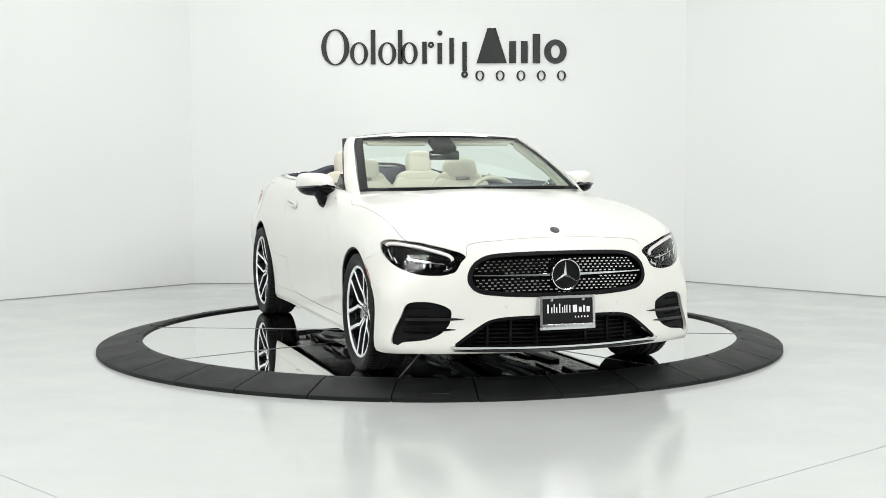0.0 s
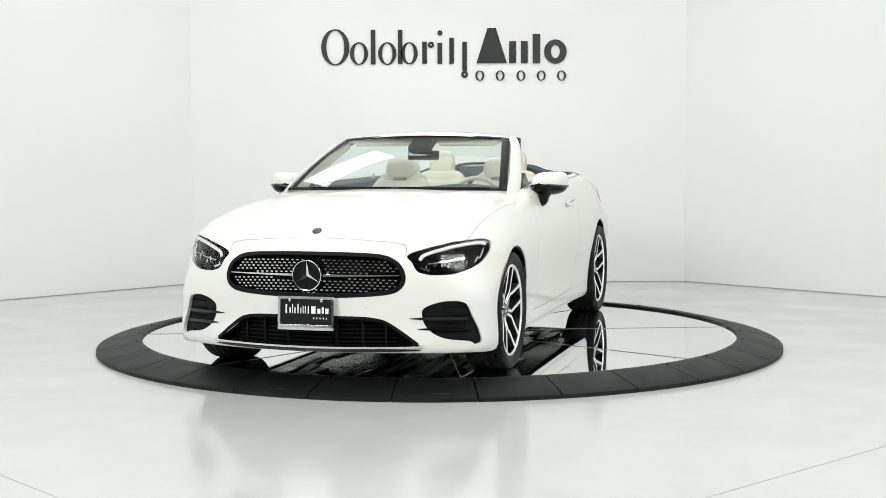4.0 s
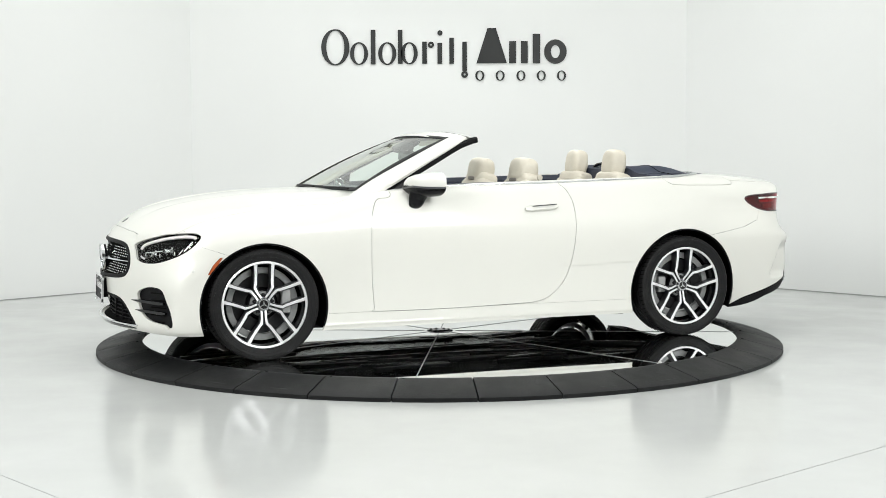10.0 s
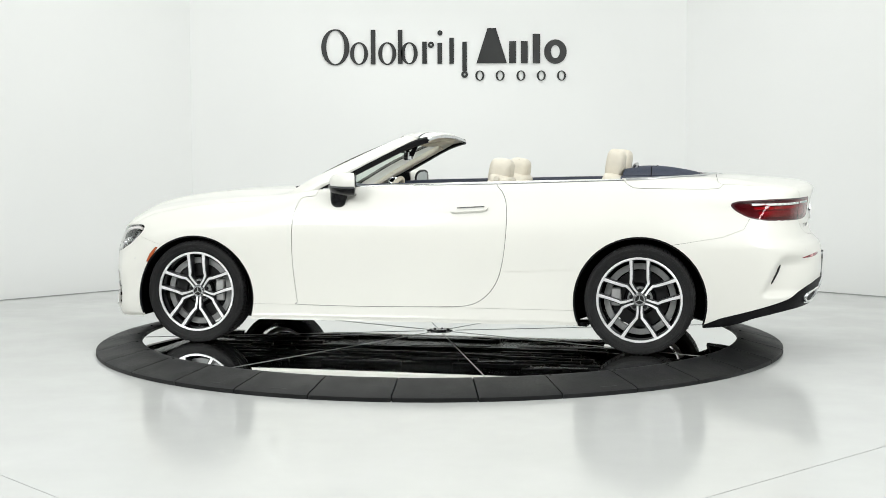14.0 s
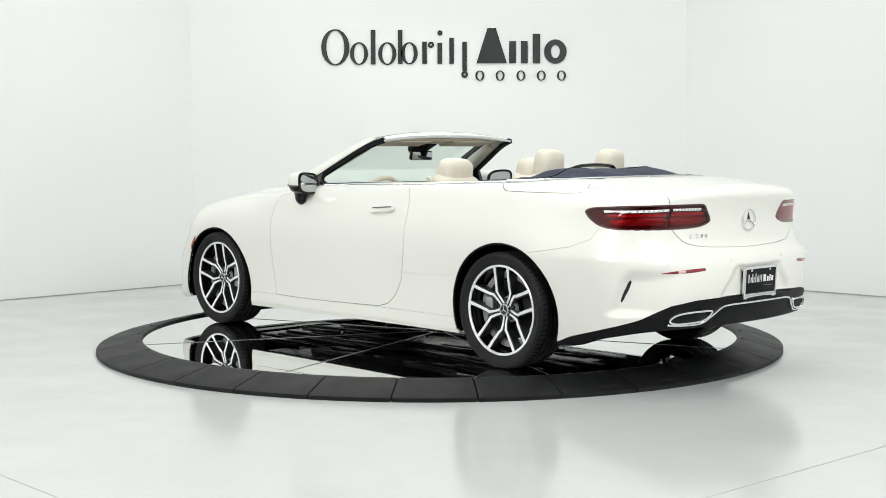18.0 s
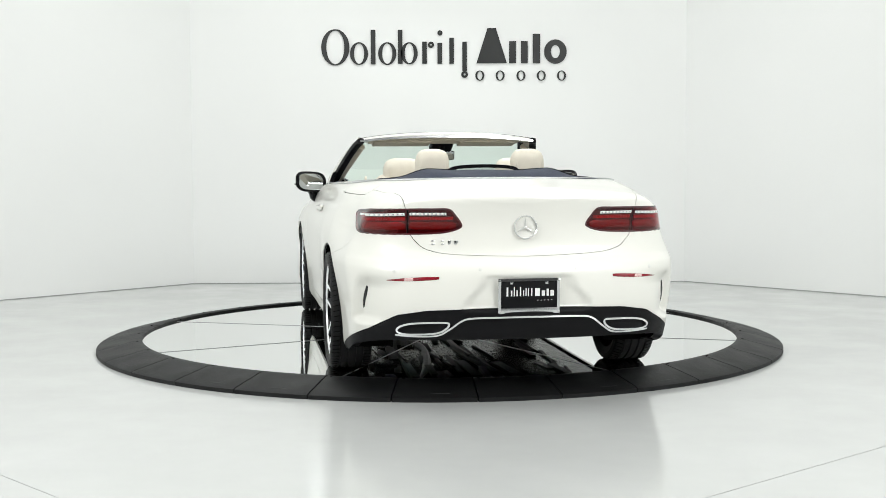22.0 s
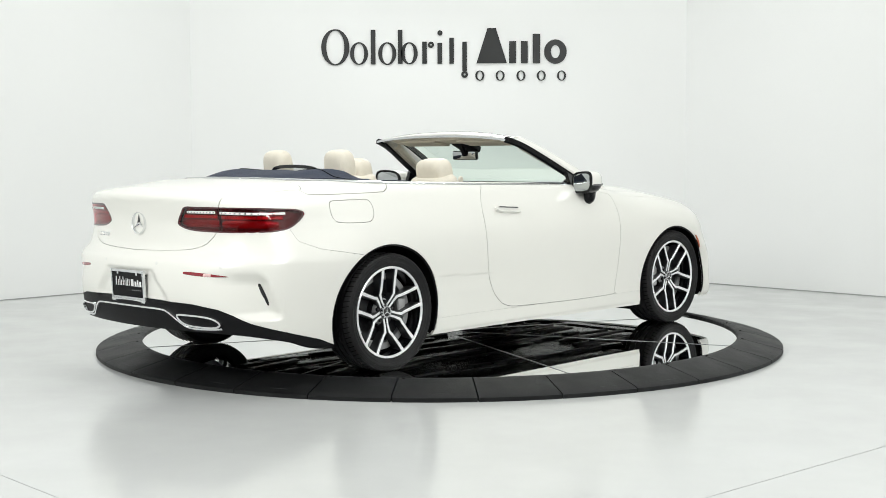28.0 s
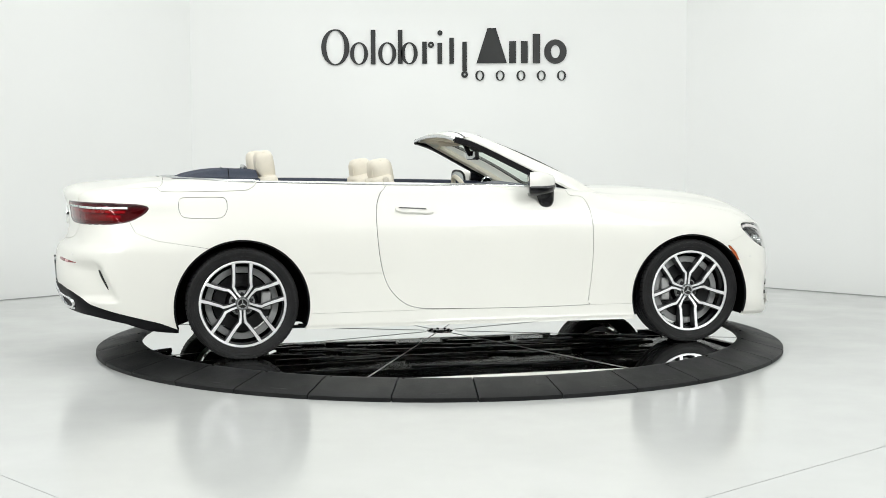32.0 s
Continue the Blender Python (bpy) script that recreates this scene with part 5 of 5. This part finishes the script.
# folded roof cover behind the rear seats
rows = []
for i, x in enumerate(np.linspace(-1.30, -1.80, 15)):
    t = i / 14
    half = 0.735 - 0.02 * t - 0.22 * t ** 3
    crest = 1.082 + 0.062 * math.sin(math.pi * min(1, 0.20 + 0.80 * t)) ** 0.7 * (1 - 0.25 * t)
    edge_z = top_at(x, min(0.76, half + 0.03)).z
    row = []
    for u in np.linspace(-1, 1, 49):
        a = abs(u)
        lift = (0.35 * (1 - a ** 5) + 0.65 * (1 - ease(np.array(a), 0.48, 0.74))) * (1 - 0.16 * (1 - ease(np.array(a), 0.15, 0.45)))
        z = edge_z + (max(crest, edge_z) - edge_z) * lift + 0.004 * math.sin(9 * u + 4 * t) * (1 - a ** 4)
        row.append(Vector((x + 0.04 * (1 - a * a) * t - 0.03 * t * a, half * u, z + 0.002)))
    rows.append(row)
v, f = loft(rows)
tonneau = part("folded_roof_cover", bm_of(v, f), NAVY, car, "navy fabric cover over the folded roof")
v, f = loft([[p for p in rows[0]], [Vector((p.x + 0.02, p.y, p.z - 0.06)) for p in rows[0]], [Vector((p.x + 0.03, p.y, 0.6)) for p in rows[0]]])
part("cover_front", bm_of(v, f), NAVY_TRIM, tonneau)
hoop = arc3([(-1.33, 0.235, 1.09), (-1.34, 0.212, 1.122), (-1.35, 0.155, 1.145), (-1.352, 0.0, 1.153), (-1.35, -0.155, 1.145), (-1.34, -0.212, 1.122), (-1.33, -0.235, 1.09)], 6)
defl = swept("wind_deflector", hoop, [(0.010, -0.007), (0.010, 0.004), (0.0, 0.008), (-0.010, 0.004), (-0.010, -0.007)], GLOSS_BLACK, car, "black hoop of the rear wind deflector", up=(1, 0, 0))
v, f = loft([[Vector((p.x, p.y, p.z)) for p in hoop], [Vector((p.x + 0.0, p.y, 1.085)) for p in hoop]])
part("deflector_mesh", bm_of(v, f), thin_glass("grey_net", (0.62, 0.64, 0.64), 1.05, 0.5), defl)
for s in (1, -1):
    swept("cover_seam", [rows[i][4 if s < 0 else 44] + Vector((0, 0, 0.0015)) for i in range(15)], ring_profile(0.0025, 0.0025, 6), NAVY_TRIM, tonneau)
    swept("cover_seam", [rows[5][24 + s * k] + Vector((0, 0, 0.0015)) for k in range(6, 25)], ring_profile(0.003, 0.003, 6), CAVITY, tonneau)

# ---- wheels ----
TREAD = [(0.256, 0.096), (0.283, 0.112), (0.305, 0.117), (0.322, 0.113), (0.331, 0.103), (0.3340, 0.088)]
for g in (0.062, 0.022, -0.022, -0.062):
    TREAD += [(0.3345, g + 0.006), (0.3275, g + 0.005), (0.3275, g - 0.005), (0.3345, g - 0.006)]
TREAD += [(0.334, -0.088), (0.331, -0.103), (0.322, -0.113), (0.30, -0.117), (0.256, -0.10)]


def polyline(points, w, y0, y1, taper=None):
    """A bar along points in the wheel's plane (x, z), from depth y0 to y1."""
    v, f = [], []
    n = len(points)
    for i, p in enumerate(points):
        a, b = points[max(i - 1, 0)], points[min(i + 1, n - 1)]
        d = Vector((b[0] - a[0], b[1] - a[1])).normalized()
        s = Vector((-d.y, d.x)) * (w if taper is None else taper[i]) / 2
        e = y1[i] if isinstance(y1, (list, tuple)) else y1
        for q, y in ((s, y0), (s, e - 0.003), (s * 0.72, e), (-s * 0.72, e), (-s, e - 0.003), (-s, y0)):
            v.append(Vector((p[0] + q.x, y, p[1] + q.y)))
    for i in range(n - 1):
        f += [(6 * i + k, 6 * i + (k + 1) % 6, 6 * i + 6 + (k + 1) % 6, 6 * i + 6 + k) for k in range(6)]
    f += [tuple(range(6)), tuple(6 * (n - 1) + k for k in (5, 4, 3, 2, 1, 0))]
    return v, f


def polar(r, deg):
    return r * math.cos(radians(deg)), r * math.sin(radians(deg))


GREY_RING = material("grey_cast_metal", (0.34, 0.345, 0.345), 0.45, metal=0.3, vary=0.1, scale=40)


def wheel(m, front, turn=0):
    wh = thing("wheel", "", "")
    wh.parent = car
    wh.matrix_basis = m
    tyre = part("tyre", lathe(bmesh.new(), TREAD, 96), RUBBER, wh, "black low-profile tyre", angle=25)
    grooves = bmesh.new()
    for k in range(72):
        for y, side in ((0.088, 1), (-0.088, -1)):
            vs = box(grooves, (0.004, 0.040, 0.003), (0, 0, 0))
            bmesh.ops.transform(grooves, matrix=pose(0, 0, 0, 0, 5 * k + (2.5 if side < 0 else 0), 0) @ pose(0, y, 0.3335, -14 * side, 0, 12 * side), verts=vs)
    tagged(part("tread_pattern", grooves, CAVITY, tyre, smooth=False), kind="stuff")
    for r, h in ((0.288, 0.0012), (0.312, 0.0012)):
        a = 0.1128 if r < 0.3 else 0.1162
        part("sidewall_ring", lathe(bmesh.new(), [(r - 0.003, a - 0.002), (r - 0.002, a + h), (r + 0.002, a + h), (r + 0.003, a - 0.002)], 72), RUBBER, tyre)
    rim = part("rim", lathe(bmesh.new(), [(0.2605, 0.090), (0.2605, 0.102), (0.256, 0.105), (0.2485, 0.103), (0.246, 0.098), (0.246, 0.092)], 96), ALLOY, wh, "bright machined rim edge")
    part("barrel", lathe(bmesh.new(), [(0.246, 0.095), (0.240, 0.075), (0.235, 0.02), (0.230, -0.02), (0.228, -0.09)], 64), GLOSS_BLACK, rim, "gloss black inner barrel")
    part("barrel_step", lathe(bmesh.new(), [(0.221, 0.014), (0.219, 0.026), (0.183, 0.026), (0.181, 0.0)], 64), GREY_RING, rim, "grey ring inside the barrel")
    for k in range(5):
        ax = 270 + turn + 72 * k
        sp = None
        for s in (1, -1):
            pts = [polar(0.040, ax + 18 * s), polar(0.078, ax + 8.5 * s), polar(0.115, ax + 8.0 * s), polar(0.135, ax + 14.0 * s), polar(0.197, ax + 21.3 * s), polar(0.250, ax + 24.0 * s)]
            y1 = [0.060, 0.069, 0.078, 0.083, 0.093, 0.101]
            v, f = polyline(pts, 0.03, 0.03, [q - 0.0025 for q in y1], [0.022, 0.024, 0.026, 0.026, 0.026, 0.029])
            if sp is None:
                sp = part("spoke", bm_of(v, f), GUNMETAL, wh, "grey double spoke with machined face")
            else:
                part("spoke_arm", bm_of(v, f), GUNMETAL, sp)
            v, f = polyline(pts, 0.02, 0.06, y1, [0.0125, 0.0145, 0.0175, 0.018, 0.0185, 0.0215])
            part("spoke_face", bm_of(v, f), ALLOY, sp)
        bm = lathe(bmesh.new(), [(0.0005, 0.060), (0.011, 0.060), (0.012, 0.056), (0.012, 0.03)], 12)
        x, z = polar(0.056, ax + 36)
        part("wheel_bolt", bm, GLOSS_BLACK, wh, m=pose(x, 0, z))
    part("hub", lathe(bmesh.new(), [(0.0005, 0.050), (0.045, 0.050), (0.07, 0.046), (0.078, 0.03)], 40), GREY_RING, wh)
    cap = part("hub_cap", lathe(bmesh.new(), [(0.0005, 0.070), (0.026, 0.070), (0.0265, 0.074), (0.034, 0.074), (0.036, 0.066), (0.036, 0.04)], 40), SATIN, wh, "silver hub cap")
    part("cap_disc", lathe(bmesh.new(), [(0.0005, 0.0715), (0.026, 0.0715)], 32), GLOSS_BLACK, cap)
    for a in (90, 210, 330):
        x, z = polar(0.013, a)
        v, f = polyline([polar(0.002, a), polar(0.025, a)], 0.01, 0.071, 0.0745, [0.010, 0.003])
        part("cap_bar", bm_of(v, f), CHROME, cap)
    r = 0.178 if front else 0.172
    disc = part("brake_disc", lathe(bmesh.new(), [(0.09, -0.005), (0.10, 0.012), (r, 0.012), (r, -0.018), (0.10, -0.018)], 64), STEEL, wh, "steel brake disc")
    bm = lathe(bmesh.new(), [(0.0005, 0.026), (0.085, 0.026), (0.092, 0.012), (0.092, -0.005)], 48)
    part("disc_hat", bm, BLACK, disc)
    cal = bmesh.new()
    box(cal, (0.060, 0.075, 0.15 if front else 0.11), (0, 0, 0), bevel=0.016, seg=3)
    where = (-1 if front else 1)
    part("brake_caliper", cal, material("caliper_silver", (0.45, 0.45, 0.45), 0.42, metal=0.5, vary=0.05) if "caliper_silver" not in bpy.data.materials else bpy.data.materials["caliper_silver"], wh,
         "silver brake caliper", m=pose(0.145 * where, 0.012, 0.012))
    # valve
    part("valve", lathe(bmesh.new(), [(0.0005, 0.092), (0.003, 0.092), (0.003, 0.06)], 8), BLACK, wh, m=pose(*polar(0.232, 318)[:1], 0, polar(0.232, 318)[1]))
    return wh


for x, front in ((1.437, True), (-1.436, False)):
    for s in (1, -1):
        # the caliper sits behind the front axle and before the rear one
        m = pose(x, (0.808 if front else 0.818) * s, 0.335, 0, 0, 0 if s > 0 else 180)
        w = wheel(m, front, 36 if front and s < 0 else 0)
        if s < 0:
            for o in w.children:
                if o.name.startswith("brake_caliper"):
                    o.matrix_basis = pose(-o.matrix_basis.translation.x, 0.012, 0.012)
        # liner of the arch
        c, zc, r = AR_F if front else AR_R
        bm = bmesh.new()
        prof = [(r + 0.012, 0.93 - 0.012), (r + 0.012, 0.60), (0.12, 0.58)]
        rows = []
        for k in range(33):
            a = radians(-20 + 220 * k / 32)
            rows.append([])
            for i, (rr, y) in enumerate(prof):
                p = Vector((c + rr * math.cos(a), y * s, zc + rr * math.sin(a)))
                if i == 0:
                    p.y = (side_at(p.x, max(p.z, 0.17)).y - 0.004) * s
                rows[-1].append(p)
        v, f = loft(rows)
        bm.free()
        part("arch_liner", bm_of(v, f), CAVITY, car, "black wheel-arch liner")
        lip = [flip(side_at(c + (r - 0.003) * math.cos(radians(a)), zc + (r - 0.003) * math.sin(radians(a))), s) - Vector((0, 0.010 * s, 0)) for a in range(-18, 199, 8)]
        ribbon("arch_edge", lip, 0.016, 0.006, BLACK, car, 0.0, upright=(0, s, 0))

# ---- underside ----
bm = bmesh.new()
box(bm, (1.95, 1.62, 0.05), (0, 0, 0), bevel=0.015)
under = part("floor_pan", bm, UNDER, car, "black underbody panels", m=pose(0, 0, 0.185))
for x0, y0, sx, sy, z in ((1.45, 0, 1.1, 1.05, 0.20), (-1.5, 0, 1.1, 0.9, 0.285), (1.98, 0, 0.25, 1.1, 0.20), (-2.2, 0, 0.35, 0.9, 0.345)):
    bm = bmesh.new()
    box(bm, (sx, sy, 0.04), (0, 0, 0), bevel=0.012)
    part("under_panel", bm, UNDER, under, m=pose(x0, y0, z - 0.185))
rnd = random.Random(4)
FOIL = material("dark_metal", (0.010, 0.010, 0.011), 0.35, metal=0.3, vary=0.4, scale=18, bump=0.002, bump_scale=30)
for k in range(84):
    bm = bmesh.new()
    box(bm, (rnd.uniform(0.15, 0.85), rnd.uniform(0.012, 0.07), rnd.uniform(0.008, 0.03)), (0, 0, 0), bevel=0.003)
    part("under_bracket", bm, rnd.choice((BLACK, BLACK, UNDER)), under,
         m=pose(rnd.uniform(-1.15, 1.45), rnd.uniform(-0.66, 0.66), rnd.uniform(-0.036, -0.022), rnd.uniform(-4, 4), rnd.uniform(-1.5, 1.5), rnd.uniform(-6, 6)))
for y in (0.18, -0.12):
    pipe = arc3([(0.9, y, 0.17), (0.2, y * 0.8, 0.165), (-0.6, y * 1.3, 0.17), (-1.3, y * 2.2, 0.21), (-2.05, y * 2.4, 0.27)], 6)
    swept("exhaust_run", pipe, ring_profile(0.03, 0.03), FOIL, under).matrix_parent_inverse = under.matrix_basis.inverted()
for y in (0.46, -0.46):
    bm = cushion((0.34, 0.24, 0.15), power=3)
    part("silencer", bm, UNDER, under, m=pose(-2.05, y, 0.175))

# ---- sign on the wall: each letter a plain bar or block of its size ----
SIGN = material("sign_black", (0.012, 0.013, 0.013), 0.4, vary=0.1)
PX = 0.005614
sign = thing("wall_sign", "black raised company sign of plain shapes on the white wall", "sign", pose(0, BACK_Y - 0.0075, 0))


def sign_at(x, y):
    """From the sign's own grid to the wall: metres across and up."""
    return (x - 775.8) * PX, 2.4829 - (y - 50) * 0.005575 - (x - 568) * 0.0000225


def sign_bar(x0, y0, x1, y1, name="sign_bar", lean=0.0):
    (a, t), (b, l) = sign_at(x0, y0), sign_at(x1, y1)
    d = lean * PX
    v = [Vector((x + o, y, z)) for y in (-0.006, 0.006) for x, z, o in ((a, t, d), (b, t, d), (b, l, 0), (a, l, 0))]
    return part(name, bm_of(v, [(0, 1, 2, 3), (7, 6, 5, 4), (0, 1, 5, 4), (1, 2, 6, 5), (2, 3, 7, 6), (3, 0, 4, 7)]), SIGN, sign, smooth=False)


def sign_oval(x0, y0, x1, y1, thin, thick, name="sign_oval"):
    """An upright oval ring, thicker at its sides."""
    (a, t), (b, l) = sign_at(x0, y0), sign_at(x1, y1)
    cx, cz, rx, rz = (a + b) / 2, (t + l) / 2, (b - a) / 2, (t - l) / 2
    v, f, n = [], [], 40
    for i in range(n):
        c, s = math.cos(2 * math.pi * i / n), math.sin(2 * math.pi * i / n)
        for q, w in ((0, -0.006), (1, -0.006), (1, 0.006), (0, 0.006)):
            v.append(Vector((cx + (rx - q * thick * PX) * c, w, cz + (rz - q * thin * PX) * s)))
    for i in range(n):
        j = (i + 1) % n
        f += [(4 * i + k, 4 * i + (k + 1) % 4, 4 * j + (k + 1) % 4, 4 * j + k) for k in range(4)]
    return part(name, bm_of(v, f), SIGN, sign)


# a row of slender ovals and bars, then heavy shapes, then a small row below
sign_oval(568, 52, 618, 116, 2.5, 9)
sign_oval(619, 75, 651, 115, 2, 7)
sign_bar(656, 53, 664, 114)
sign_oval(669, 75, 701, 115, 2, 7)
sign_bar(704, 53, 712, 113)
sign_oval(709, 75, 739, 114, 2, 7)
sign_bar(747, 74, 755, 113)
sign_oval(757, 74, 768, 85, 4, 4, "sign_dot")
sign_bar(774, 76, 782, 113)
sign_oval(774, 54, 783, 63, 3.8, 3.8, "sign_dot")
sign_bar(795, 67, 803, 113)
sign_bar(818, 74, 826, 126)
sign_oval(816, 126, 828, 138, 4, 4, "sign_dot")
(a, t), (b, l) = sign_at(843, 50), sign_at(897, 112)
v = [Vector((x, y, z)) for y in (-0.006, 0.006) for x, z in ((a + 0.11, t), (b - 0.11, t), (b, l), (a, l))]
part("sign_block", bm_of(v, [(0, 1, 2, 3), (7, 6, 5, 4), (0, 1, 5, 4), (1, 2, 6, 5), (2, 3, 7, 6), (3, 0, 4, 7)]), SIGN, sign, smooth=False)
sign_bar(901, 73, 913, 112, "sign_block")
sign_bar(922, 73, 934, 112, "sign_block")
sign_bar(943, 60, 956, 112, "sign_block")
sign_oval(963, 70, 1003, 113, 10, 12)
for x in (841, 877, 914, 950, 986):
    sign_oval(x, 125, x + 16, 143, 1.5, 3.5)

# ---- saw-cut joints in the floor ----
JOINT = material("floor_joint", (0.33, 0.34, 0.335), 0.6, vary=0.2)
for a, b in (((-2.9, -2.61), (-0.9, -4.75)), ((-0.35, -5.40), (3.6, -1.92))):
    a, b = Vector((*a, FZ + 0.0006)), Vector((*b, FZ + 0.0006))
    d = b - a
    bm = bmesh.new()
    box(bm, (d.length, 0.004, 0.001), (0, 0, 0))
    tagged(part("floor_joint", bm, JOINT, None, m=Matrix.Translation((a + b) / 2) @ pose(0, 0, 0, 0, 0, math.degrees(math.atan2(d.y, d.x)))), "thin grey joint in the floor", "joint", kind="structure")


# ---- motion of the turntable and of what stands on it ----
AXIS = (-0.003, 0.0511)        # the turning axis in the car's own space
TURN = [288.34, 270.88, 253.36, 235.83, 218.32, 201.06, 184.33, 167.4, 150.31, 133.11, 116.05, 99.0, 81.1, 63.5, 46.67, 29.69, 13.21]    # every two seconds


def motions():
    car_rows, disc_rows = [], []
    for i, a in enumerate(TURN):
        m = pose(0, 0, 0, 0, 0, a)
        car_rows.append((2.0 * i, m @ pose(-AXIS[0], -AXIS[1], 0)))
        disc_rows.append((2.0 * i, m))
    walk(car, car_rows)
    walk(turntable, disc_rows)


motions()
